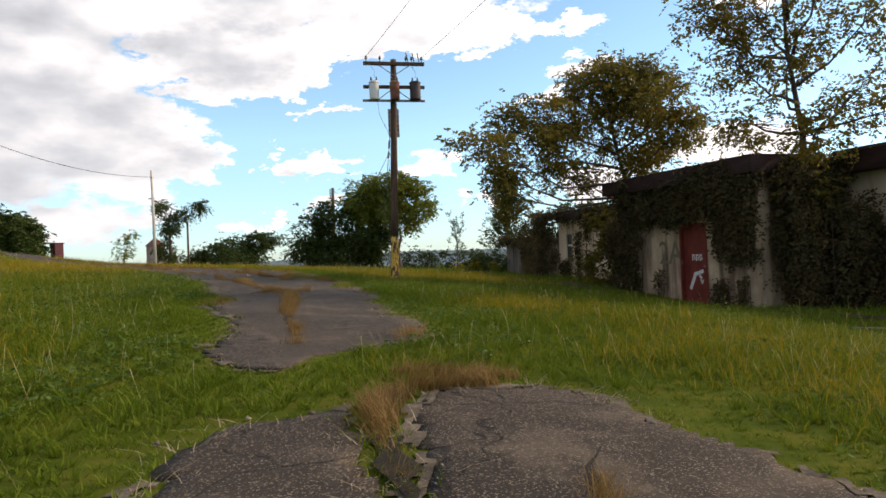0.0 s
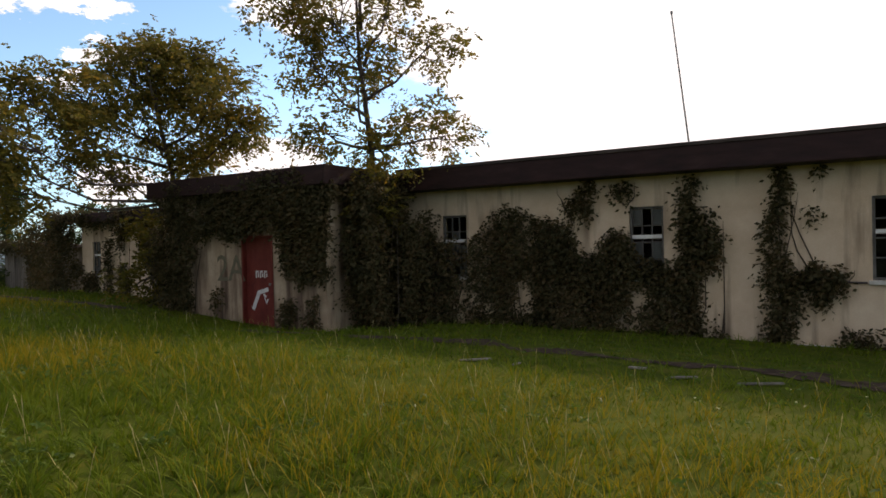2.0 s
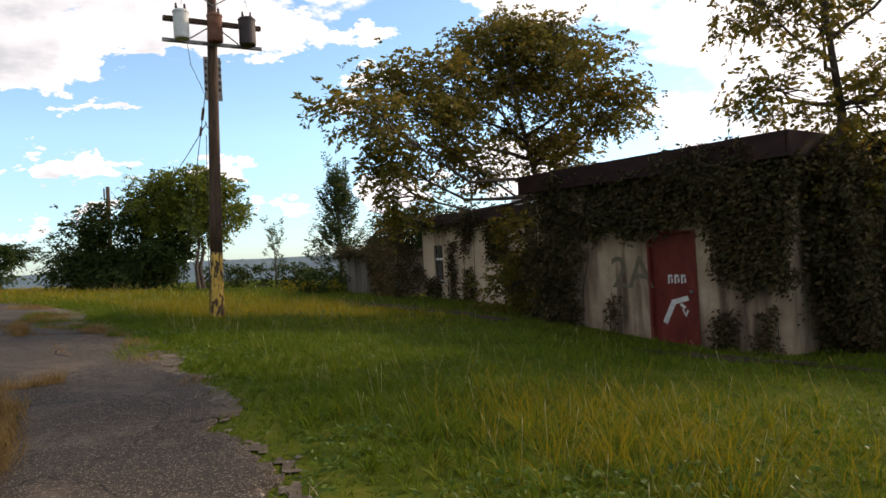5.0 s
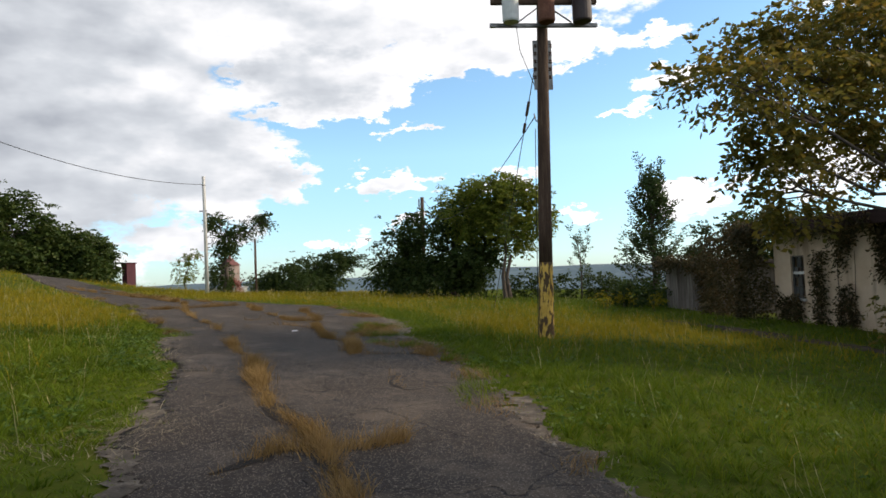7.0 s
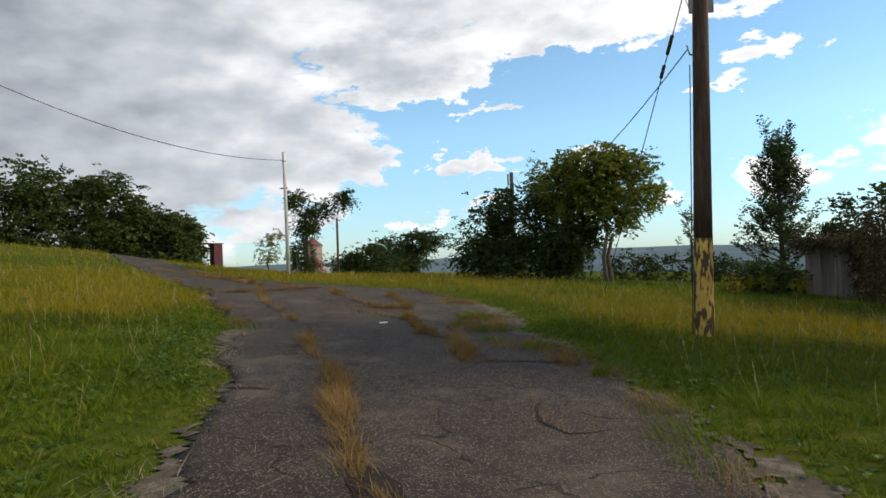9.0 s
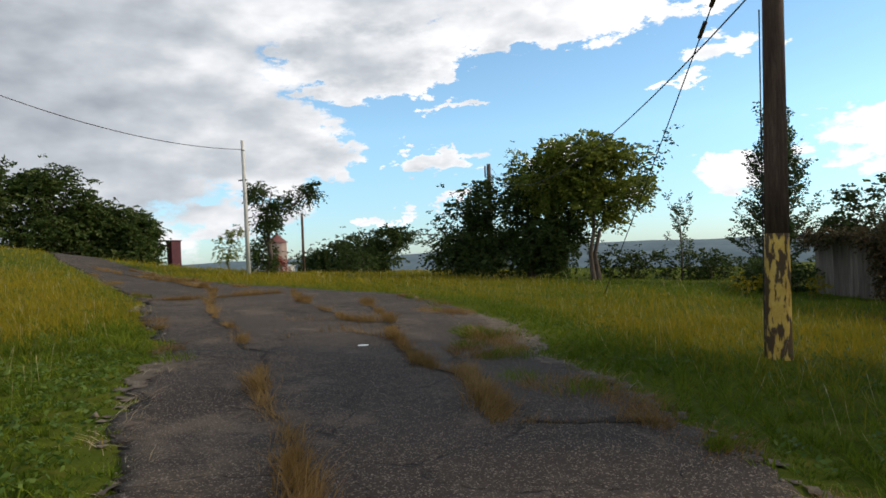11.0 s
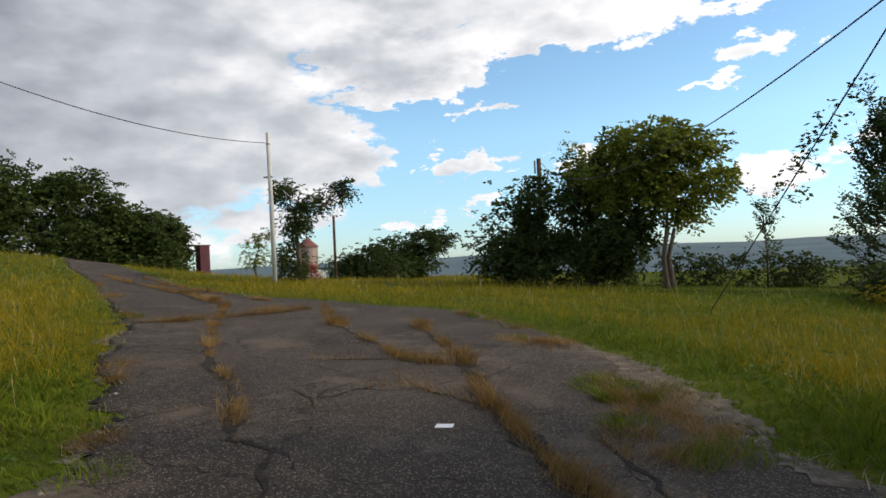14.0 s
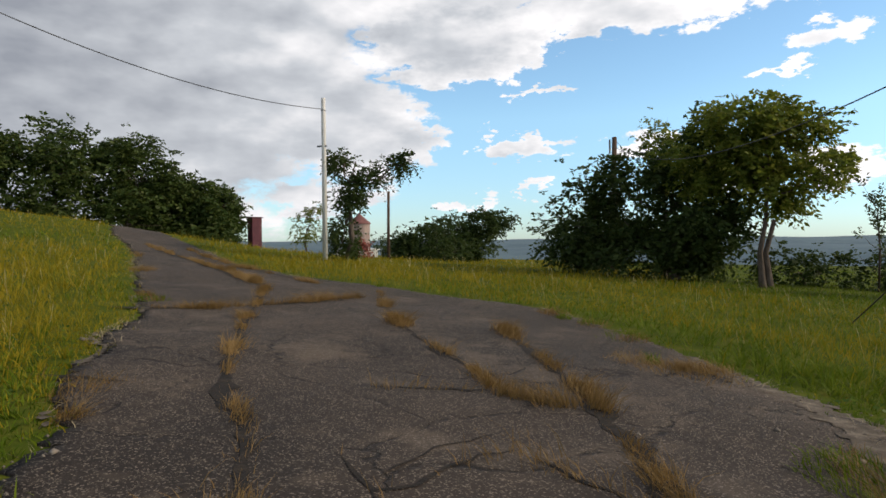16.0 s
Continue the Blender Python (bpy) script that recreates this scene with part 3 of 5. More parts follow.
part("wall", box(-6.4 - 0.05, -6.2, 0.0, 2.4, Z0, 2.55), M_STUCCO_DARK, building)
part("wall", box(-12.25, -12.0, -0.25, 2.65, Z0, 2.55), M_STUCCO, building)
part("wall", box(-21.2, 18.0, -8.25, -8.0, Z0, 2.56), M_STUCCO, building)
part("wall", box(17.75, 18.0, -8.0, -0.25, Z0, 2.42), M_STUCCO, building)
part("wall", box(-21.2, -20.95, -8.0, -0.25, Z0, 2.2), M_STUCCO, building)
part("floor_slab", box(-21, 17.7, -8, -0.3, -0.95, -0.85), M_DIRT, building)
part("roof", box(-6.01, 18.5, -8.6, 0.52, 2.42, 2.86), M_ROOF, building, "dark tar flat roof")
part("fascia", box(-5.7, 18.55, 0.53, 0.60, 2.42, 2.97, bevel=0.01), M_FASCIA, building, "dark maroon roof fascia")
part("roof", box(-12.4, -6.02, -8.6, 2.92, 2.55, 2.86), M_ROOF, building)
part("fascia", box(-12.5, -5.95, 2.925, 2.99, 2.50, 2.94, bevel=0.01), M_FASCIA, building)
part("fascia", box(-5.94, -5.88, 0.62, 2.99, 2.50, 2.94, bevel=0.01), M_FASCIA, building)
part("roof", box(-22.2, -12.42, -8.6, 0.40, 2.2, 2.45), M_ROOF, building)
part("fascia", box(-22.2, -12.6, 0.41, 0.47, 2.15, 2.50, bevel=0.01), M_FASCIA, building)
part("roof_vent", box(-18.6, -17.4, -3.2, -2.2, 2.45, 2.95, bevel=0.03), M_WHITE, building, "weathered pale roof vent box")
# unseen filler under the annex roof, keeps daylight out of the interior
part("roof_gap_block", box(-12.3, -5.9, -8.0, -7.7, 2.2, 2.56), M_ROOF, building)
# unseen inner walls, added where the roofs meet to shut out light
part("blocking_partition", box(-6.4, -6.25, -8.0, -0.25, Z0, 2.56), M_STUCCO, building)
part("blocking_partition", box(-12.25, -12.05, -8.0, -0.25, Z0, 2.56), M_STUCCO, building)
part("door_step", box(-9.3, -7.7, 2.66, 3.15, -1.4, -0.91, bevel=0.03), M_CONCRETE, building, "worn concrete door step")
part("footing", box(-12.0, -6.2, 2.655, 2.70, -1.5, -0.92, bevel=0.01), M_CONCRETE, building)


def steel_window(s0, s1, z0, z1, seed):
    rng = random.Random(seed)
    w = part("window", add_box(add_box(add_box(add_box(bmesh.new(), s0, s0 + 0.05, -0.12, -0.06, z0, z1), s1 - 0.05, s1, -0.12, -0.06, z0, z1),
                                       s0 + 0.05, s1 - 0.05, -0.12, -0.06, z0, z0 + 0.05), s0 + 0.05, s1 - 0.05, -0.12, -0.06, z1 - 0.05, z1), M_FRAME, building)
    zm = (z0 + z1) / 2
    part("meeting_rail", box(s0 + 0.05, s1 - 0.05, -0.12, -0.05, zm + 0.08, zm + 0.16), M_WHITE, w, "flaking white sash rail")
    part("window_sill", box(s0 - 0.06, s1 + 0.06, 0.002, 0.07, z0 - 0.08, z0, bevel=0.01), M_CONCRETE, w)
    cols, rows = 3, 4
    bw, bh = (s1 - s0 - 0.1) / cols, (z1 - z0 - 0.1) / rows
    for c in range(1, cols):
        part("muntin", box(s0 + 0.05 + c * bw - 0.012, s0 + 0.05 + c * bw + 0.012, -0.105, -0.075, z0 + 0.05, z1 - 0.05), M_FRAME, w)
    for r in range(1, rows):
        part("muntin", box(s0 + 0.05, s1 - 0.05, -0.104, -0.076, z0 + 0.05 + r * bh - 0.012, z0 + 0.05 + r * bh + 0.012), M_FRAME, w)
    for c in range(cols):
        for r in range(rows):
            if rng.random() < 0.3:
                g = part("pane", box(s0 + 0.05 + c * bw + 0.012, s0 + 0.05 + (c + 1) * bw - 0.012, -0.092, -0.088,
                                     z0 + 0.05 + r * bh + 0.012, z0 + 0.05 + (r + 1) * bh - 0.012), M_GLASS, w)
                g.visible_shadow = False


for i, o in enumerate(WIN + FARWIN):
    steel_window(*o, seed=i + 3)


def build_door():
    d = part("door", box(-9.01, -7.99, 2.50, 2.56, -0.89, 1.35, bevel=0.008), M_DOOR, building, "rust-red painted steel door with white graffiti")
    part("door_frame", add_box(add_box(add_box(bmesh.new(), -9.06, -9.01, 2.42, 2.67, -0.90, 1.39), -7.99, -7.94, 2.42, 2.67, -0.90, 1.39),
                               -9.01, -7.99, 2.42, 2.67, 1.35, 1.39), M_DOOR, building)
    part("door_handle", add_lathe(bmesh.new(), [(0.02, 0), (0.035, 0.03), (0.03, 0.06), (0.01, 0.07)], (-8.12, 2.60, 0.15), 10), M_STEEL, d, "small steel knob")
    for i in range(3):                      # unreadable white marks
        bm = bmesh.new()
        x = -8.66 + i * 0.15
        add_box(bm, x, x + 0.035, 2.562, 2.568, 0.34, 0.52)
        add_box(bm, x + 0.035, x + 0.10, 2.562, 2.568, 0.47, 0.52)
        add_box(bm, x + 0.075, x + 0.11, 2.562, 2.568, 0.36, 0.45)
        part("sprayed_mark", bm, M_WHITE, d, "white sprayed mark")
    bm = bmesh.new()                        # a slanting sprayed figure
    for x0, z0, x1, z1, w in ((-8.78, -0.46, -8.55, -0.02, 0.11), (-8.60, -0.04, -8.22, 0.06, 0.10), (-8.40, -0.06, -8.30, -0.14, 0.06), (-8.30, -0.30, -8.24, -0.18, 0.04), (-8.36, -0.16, -8.30, -0.28, 0.03)):
        dx, dz = x1 - x0, z1 - z0
        ll = math.hypot(dx, dz)
        m = Matrix.Translation(((x0 + x1) / 2, 2.565, (z0 + z1) / 2)) @ Matrix.Rotation(-math.atan2(dz, dx), 4, "Y")
        add_box(bm, -ll / 2, ll / 2, -0.003, 0.003, -w / 2, w / 2, m)
    part("sprayed_figure", bm, M_WHITE, d, "white sprayed slanting figure")
    for ch, x in (("2", -10.04), ("A", -9.58)):
        cu = bpy.data.curves.new("letter", "FONT")
        cu.body, cu.size, cu.extrude = ch, 0.95, 0.002
        cu.offset = 0.004
        cu.materials.append(M_GRAFFITI)
        t = new("sprayed_letter", cu)
        t.parent = building
        # lettering reads from outside: local text x runs along the wall towards +s
        t.matrix_local = Matrix(((1, 0, 0, x), (0, 0, 1, 2.656), (0, 1, 0, 0.26), (0, 0, 0, 1)))
        tagged(t, "dark green sprayed letter")


build_door()
part("conduit", tube([(3.3, 0.03, 0.25), (3.7, 0.03, 0.245), (4.3, 0.03, 0.24)], 0.018, 6), M_TANK_DARK, building, "thin dark conduit along the wall")
part("footing", box(-6.2, 18.0, 0.004, 0.05, -1.5, -0.93, bevel=0.01), M_CONCRETE, building)
part("drip_edge", box(-5.7, 18.55, 0.601, 0.625, 2.90, 2.975, bevel=0.008), M_ROOF, building)

# ---------------------------------------------------------------- boarded hut beyond the building
hut = new("boarded_hut")
hut.matrix_world = BM
tagged(hut, "small whitewashed board hut with sagging dark roof", "hut")
for a, b, c, d in ((-28.3, -28.2, -3.5, -0.5), (-25.1, -25.0, -3.5, -0.5), (-28.3, -25.0, -3.6, -3.5)):
    part("wall", box(a, b, c, d, -1.3, 1.35), M_BOARD, hut)
for i in range(16):
    rr = random.Random(40 + i)
    s = -28.3 + i * 0.206
    part("plank", box(s, s + 0.19, -0.49 + rr.uniform(-0.01, 0.012), -0.43, -1.25, 1.32 + rr.uniform(-0.12, 0.03)), M_BOARD, hut)
part("roof", box(-28.7, -24.7, -3.9, -0.05, 1.36, 1.50, Matrix.Rotation(radians(3), 4, "X"), 0.02), M_ROOF, hut, "dark sagging roof")

# ---------------------------------------------------------------- foliage


def leaf_cloud(name, centers, dirs, size, mat, parent, rng, leaflets=7, droop=0.5):
    """Sprays of small pointed leaflets: each spray is a drooping stalk with leaflets in pairs."""
    n = len(centers)
    k = leaflets
    t = np.linspace(0.15, 1.0, k)[None, :, None]
    L = size * rng.uniform(1.6, 3.0, (n, 1, 1))
    d = dirs / np.linalg.norm(dirs, axis=1, keepdims=True)
    base = centers[:, None, :] + d[:, None, :] * t * L
    base[..., 2] -= droop * (t[..., 0] ** 2) * L[..., 0]
    up = np.array([0, 0, 1.0])
    side = np.cross(d, up) + 1e-3
    side /= np.linalg.norm(side, axis=1, keepdims=True)
    sgn = np.where(np.arange(k) % 2 == 0, 1, -1)[None, :, None]
    ld = side[:, None, :] * sgn * 0.9 + d[:, None, :] * 0.55 + rng.normal(0, 0.35, (n, k, 3))
    ld[..., 2] -= 0.3
    ld /= np.linalg.norm(ld, axis=2, keepdims=True)
    ls = size * rng.uniform(0.7, 1.35, (n, k, 1))
    w = np.cross(ld, rng.normal(0, 1, (n, k, 3)))
    w /= np.linalg.norm(w, axis=2, keepdims=True) + 1e-6
    a, b = base, base + ld * ls
    m = base + ld * ls * 0.45
    V = np.stack([a, m + w * ls * 0.26, b, m - w * ls * 0.26], 2).reshape(-1, 3)
    q = len(V) // 4
    return arrays_mesh(name, V, np.full(q, 4), np.arange(q * 4), mat, parent)


def make_tree(name, base, fork, lobes, mat, label, leaf=0.16, sprays=900, trunk_r=0.16, seed=1, category="tree", trunks=1, group="", twigs=9, droop=0.5, leaflets=7, clumps=16):
    """A tree of tapered trunk and limbs; its crown is made of sprays of leaves round a few uneven lobes (x, y, z, rx, ry, rz)."""
    rng = np.random.RandomState(seed)
    bx, by = base
    z0 = gz(bx, by)
    tree = thing(name, (bx, by, z0), label, category, group)
    off = Vector((bx, by, z0))
    bm = bmesh.new()
    fk = Vector(fork) - off
    mid = fk * 0.5 + Vector((rng.uniform(-0.15, 0.15), rng.uniform(-0.15, 0.15), 0))
    for k in range(trunks):
        o = Vector((0.22 * k, 0.15 * (k % 2), 0))
        add_tube(bm, [o + Vector((0, 0, -0.15)), o + Vector((0, 0, 0.1)), mid + o * 0.8, fk + o * 1.2],
                 [trunk_r * 1.5, trunk_r * 1.15, trunk_r * 0.85, trunk_r * 0.65], 9)
    cs, ds = [], []
    top = max(lobes, key=lambda l: l[2])
    lead = Vector(top[:3]) - off
    cen = Vector(np.mean([l[:3] for l in lobes], 0)) - off
    lead = Vector(((lead.x + cen.x) / 2, (lead.y + cen.y) / 2, lead.z))
    add_tube(bm, [fk * 0.96, fk.lerp(lead, 0.5) + Vector(rng.uniform(-0.2, 0.2, 3)), lead], [trunk_r * 0.62, trunk_r * 0.4, trunk_r * 0.12], 8)
    vol = np.array([l[3] * l[4] * l[5] for l in lobes]) ** (2 / 3)
    for l, share in zip(lobes, vol / vol.sum()):
        c, r = np.array(l[:3]) - np.array(off), np.array(l[3:6])
        end = Vector(c)
        kk = min(max((end.z - fk.z) / max(lead.z - fk.z, 0.1) * 0.75 - 0.15, 0.0), 0.9)
        st0 = fk.lerp(lead, kk)
        mm = st0.lerp(end, 0.5) + Vector(rng.uniform(-0.25, 0.25, 3)) + Vector((0, 0, -0.12 * (end - st0).length))
        add_tube(bm, [st0, st0.lerp(mm, 0.5) + Vector(rng.uniform(-0.1, 0.1, 3)), mm, end], [trunk_r * 0.42, trunk_r * 0.32, trunk_r * 0.24, trunk_r * 0.1], 6)
        for _ in range(twigs):
            v = rng.normal(0, 1, 3)
            v /= np.linalg.norm(v)
            st = Vector(c - (c - np.array(mm)) * rng.uniform(0, 0.6))
            en = Vector(c + v * r * 0.95)
            add_tube(bm, [st, (st + en) / 2 + Vector(rng.uniform(-0.08, 0.08, 3)) * float(r.max()), en], [trunk_r * 0.15, trunk_r * 0.09, trunk_r * 0.03], 4)
        n = max(12, int(sprays * share))
        nc = max(5, min(clumps, n // 8))
        v = rng.normal(0, 1, (nc, 3))
        v /= np.linalg.norm(v, axis=1, keepdims=True)
        heart = c + v * r * (rng.uniform(0.35, 1.05, (nc, 1)) ** 0.7)
        pick = rng.randint(0, nc, n)
        spread = rng.normal(0, 1, (n, 3)) * r * (1.15 / nc ** 0.42) * rng.uniform(0.5, 1.1, (nc, 1))[pick]
        spread[:, 2] *= 0.7
        cs.append(heart[pick] + spread)
        ds.append(v[pick] * 0.8 + rng.normal(0, 0.6, (n, 3)))
    part("trunk", bm, M_BARK, tree, smooth=True)
    leaf_cloud("crown", np.concatenate(cs), np.concatenate(ds), leaf, mat, tree, rng, leaflets, droop=droop)
    return tree


def upswept_tree(name, base, top, reach, limbs, mat, label, leaf, trunk_r, seed, sprays=7):
    """A narrow young tree: a straight leader with a few rival shoots, and limbs that sweep upwards, leafed along their length."""
    rng = np.random.RandomState(seed)
    bx, by = base
    z0 = gz(bx, by)
    tree = thing(name, (bx, by, z0), label, "tree")
    h = top - z0
    bm = bmesh.new()
    lines = [[Vector((0, 0, -0.15)), Vector((0.04, 0, h * 0.4)), Vector((-0.05, 0.03, h * 0.75)), Vector((-0.5, 0, h))]]
    add_tube(bm, lines[0], [trunk_r * 1.3, trunk_r, trunk_r * 0.5, trunk_r * 0.1], 7)
    for dx, k in ((0.55, 0.97), (0.1, 0.93)):
        ln = [Vector((-0.02, 0, h * 0.52)), Vector((dx * 0.7, 0.05, h * 0.72)), Vector((dx, 0.05, h * k))]
        add_tube(bm, ln, [trunk_r * 0.5, trunk_r * 0.35, trunk_r * 0.1], 6)
        lines.append(ln)
    for k in range(limbs):
        u = 0.10 + 0.72 * (k + rng.rand()) / limbs
        a = rng.uniform(0, 2 * np.pi)
        ln = reach * (1.0 - 0.88 * u) * rng.uniform(0.6, 1.2)
        st = Vector((0.0, 0.0, h * u))
        d = Vector((math.cos(a), math.sin(a), 0.35 + 0.5 * u))
        md, en = st + d * ln * 0.55, st + d * ln + Vector((0, 0, 0.28 * ln))
        add_tube(bm, [st, md, en], [trunk_r * 0.3, trunk_r * 0.2, trunk_r * 0.06], 5)
        lines.append([st, md, en])
    cs, ds = [], []
    for i, ln in enumerate(lines):
        m = sprays * (4 if i < 3 else 1)
        for _ in range(m):
            u = rng.uniform(0.25, 1.0) * (len(ln) - 1)
            q = min(int(u), len(ln) - 2)
            cs.append(np.array(ln[q].lerp(ln[q + 1], u - q)) + rng.normal(0, 0.05, 3))
            ds.append(np.array((ln[q + 1] - ln[q]).normalized()) + rng.normal(0, 0.55, 3) + np.array((0, 0, 0.35)))
    part("trunk", bm, M_BARK, tree, smooth=True)
    leaf_cloud("crown", np.array(cs), np.array(ds), leaf, mat, tree, rng, 7, droop=-0.2)
    return tree


# the two trees that grow against the building
make_tree("ailanthus_tree", (5.9, 23.8), (6.2, 24.1, 2.6),
          [(1.36, 20.31, 4.1, 0.92, 0.92, 0.42), (2.33, 21.95, 4.81, 1.09, 1.09, 0.59), (3.35, 23.3, 5.46, 1.36, 1.27, 0.82), (5, 25, 6.6, 1.5, 1.5, 0.9), (6.5, 24.8, 6.6, 1.4, 1.4, 0.9),
           (7.23, 23.31, 5.73, 1.23, 1.23, 0.95), (7.63, 22.34, 4.74, 0.91, 1.09, 0.73), (3.03, 22.72, 4.03, 1.15, 1.15, 0.62), (5.3, 24.9, 5.2, 1.5, 1.3, 0.9), (6.85, 23.9, 4.61, 1.27, 1.17, 0.78),
           (1.7, 21, 3.25, 0.64, 0.72, 0.64), (1.96, 21.41, 2.57, 0.57, 0.65, 0.65), (5.6, 25, 7.3, 1.1, 1.1, 0.5), (6.78, 24.4, 7.08, 0.78, 0.78, 0.49),
           (4.26, 23.91, 3.41, 0.96, 0.86, 0.58), (6.57, 23.9, 3.49, 0.99, 0.9, 0.6), (5.6, 23.9, 1.4, 0.9, 0.8, 1.1), (5.3, 23.8, 0.2, 0.9, 0.8, 0.9)],
          M_LEAF_AUT, "spreading tree with turning green-brown pinnate leaves beside building", 0.125, 6800, 0.14, 11, trunks=3, clumps=15)
make_tree("slender_tree", (9.45, 16.75), (9.25, 16.95, 3.4),
          [(7.1, 17.36, 6.8, 0.8, 0.8, 0.57), (8.24, 17.02, 6.57, 0.85, 0.8, 0.8), (9.61, 16.56, 6.92, 0.8, 0.8, 0.8), (10.52, 16.22, 5.89, 0.68, 0.68, 0.68), (7.78, 17.13, 5.32, 0.68, 0.68, 0.63),
           (8.92, 16.9, 5.09, 0.85, 0.8, 0.8), (10.18, 16.33, 4.18, 0.8, 0.8, 0.57), (10.92, 16.11, 3.72, 0.51, 0.57, 0.46), (8.13, 17.02, 3.72, 0.8, 0.68, 0.51), (9.38, 16.68, 3.27, 0.91, 0.8, 0.57),
           (8.7, 17.02, 8.06, 0.91, 0.91, 0.8), (9.15, 16.9, 1.9, 0.57, 0.57, 0.57)],
          M_LEAF_AUT, "slender young tree with yellow-green leaves before the wall", 0.115, 2100, 0.115, 12, clumps=16)
# tree group at the brow
make_tree("spreading_tree", (-6.3, 44.3), (-6.2, 44.4, 2.2),
          [(-7.0, 45, 5.3, 1.6, 1.5, 1.0), (-5.5, 45, 4.9, 1.4, 1.4, 1.0), (-8.3, 45, 4.5, 1.4, 1.5, 1.2), (-4.5, 45, 3.8, 0.9, 1.1, 0.6), (-6.0, 45, 3.6, 1.5, 1.4, 0.9), (-6.2, 44.8, 5.9, 0.9, 0.9, 0.6)],
          M_LEAF, "tall open-crowned tree with feathery green leaves", 0.19, 2700, 0.11, 21, trunks=2, clumps=22)
make_tree("dense_tree", (-9.3, 45.6), (-9.3, 45.6, 1.6),
          [(-8.8, 45.8, 3.2, 1.8, 1.6, 2.3), (-10.8, 46.2, 3.2, 1.7, 1.5, 1.9), (-12.6, 46.6, 2.3, 1.5, 1.4, 1.5), (-13.6, 47, 1.6, 1.1, 1.2, 1.1), (-8.0, 45.4, 1.6, 1.5, 1.2, 1.3), (-10.6, 45.6, 1.3, 2.2, 1.3, 1.1)],
          M_LEAF_DARK, "dense dark green bushy tree", 0.20, 3900, 0.2, 22, clumps=26)
make_tree("poplar_sapling", (-10.0, 48.8), (-10.0, 48.8, 3.6),
          [(-10.0, 48.8, 5.4, 0.8, 0.8, 1.4), (-9.4, 48.8, 4.5, 0.9, 0.9, 1.2)], M_LEAF, "slim pale green tree rising behind darker bushes", 0.17, 420, 0.1, 23)
make_tree("round_shrub", (-24.6, 60.2), (-24.6, 60.2, 1.5),
          [(-26.6, 59.4, 1.5, 1.5, 1.4, 1.2), (-24.8, 60.2, 2.0, 1.6, 1.4, 1.2), (-23.0, 60.8, 2.5, 1.3, 1.2, 0.9), (-21.9, 61.3, 3.0, 0.8, 0.8, 0.5), (-27.6, 59.0, 1.0, 0.9, 1.0, 0.8), (-24, 60.4, 1.0, 1.9, 1.3, 0.8)],
          M_LEAF_DARK, "wind-leaning dark rounded shrub", 0.2, 3200, 0.14, 24, "shrub", clumps=32)
make_tree("vine_covered_snag", (-21.1, 41.5), (-21.0, 41.5, 2.6),
          [(-21.2, 41.4, 1.9, 0.6, 0.5, 1.2), (-21.0, 41.5, 3.4, 0.6, 0.5, 0.7), (-20.4, 41.9, 4.0, 0.6, 0.4, 0.35), (-19.6, 42.4, 4.5, 0.45, 0.4, 0.3), (-21.2, 41.4, 4.7, 0.5, 0.5, 0.4), (-19.1, 42.7, 4.7, 0.3, 0.3, 0.25)],
          M_LEAF_DARK, "leaning dead tree hung with dark vines", 0.13, 1150, 0.13, 25, clumps=26)
upswept_tree("upright_tree", (1.25, 44.5), 6.6, 1.85, 90, M_LEAF_UP, "young upright pointed tree with stiff shoots", 0.15, 0.09, 26, sprays=14)
make_tree("dense_tree", (5.6, 42.0), (5.6, 42.0, 1.2),
          [(3.4, 43.0, 2.0, 1.0, 1.0, 1.0), (4.6, 42.6, 2.4, 1.2, 1.0, 1.2), (6.0, 41.6, 2.5, 1.3, 1.0, 1.1), (7.6, 40.6, 2.3, 1.3, 1.0, 1.1), (5.4, 42.0, 0.8, 2.2, 1.2, 0.9)],
          M_LEAF_DARK, "dark thicket tree behind the board hut", 0.17, 2000, 0.14, 28)
for i, (x, y) in enumerate(((-1.1, 35.4), (-0.4, 36.2), (0.6, 35.0))):
    make_tree("goldenrod", (x, y), (x, y, gz(x, y) + 0.2), [(x, y, gz(x, y) + 0.45, 0.25, 0.25, 0.22)], M_GOLD, "yellow flowering goldenrod clump in the grass", 0.06, 60, 0.012, 120 + i, "wildflower", group="goldenrod", twigs=3)
upswept_tree("bare_sapling", (-2.5, 47.4), 3.5, 0.9, 13, M_LEAF_UP, "thin sparse sapling among brush", 0.14, 0.035, 27, sprays=4)
for i, (x, y, rx, rz) in enumerate(((-4.8, 48, 1.6, 1.0), (-1.2, 48.2, 1.7, 0.85), (1.8, 47.6, 1.7, 0.8), (4.6, 46.0, 1.8, 1.1), (-16.5, 66, 1.8, 0.8), (-13.5, 52.5, 1.4, 0.7), (0.2, 38.8, 1.0, 0.6), (-30.5, 62, 1.5, 1.0), (-22.8, 54.5, 1.5, 1.4))):
    make_tree("brush_clump", (x, y), (x, y, gz(x, y) + 0.4), [(x - 0.6, y, gz(x, y) + rz * 0.6, rx * 0.7, 1.0, rz), (x + 0.7, y, gz(x, y) + rz * 0.5, rx * 0.7, 1.0, rz * 0.85)],
              M_LEAF_DARK, "low tangled dark green brush", 0.16, 420, 0.05, 60 + i, "bush", group="brush along the brow")
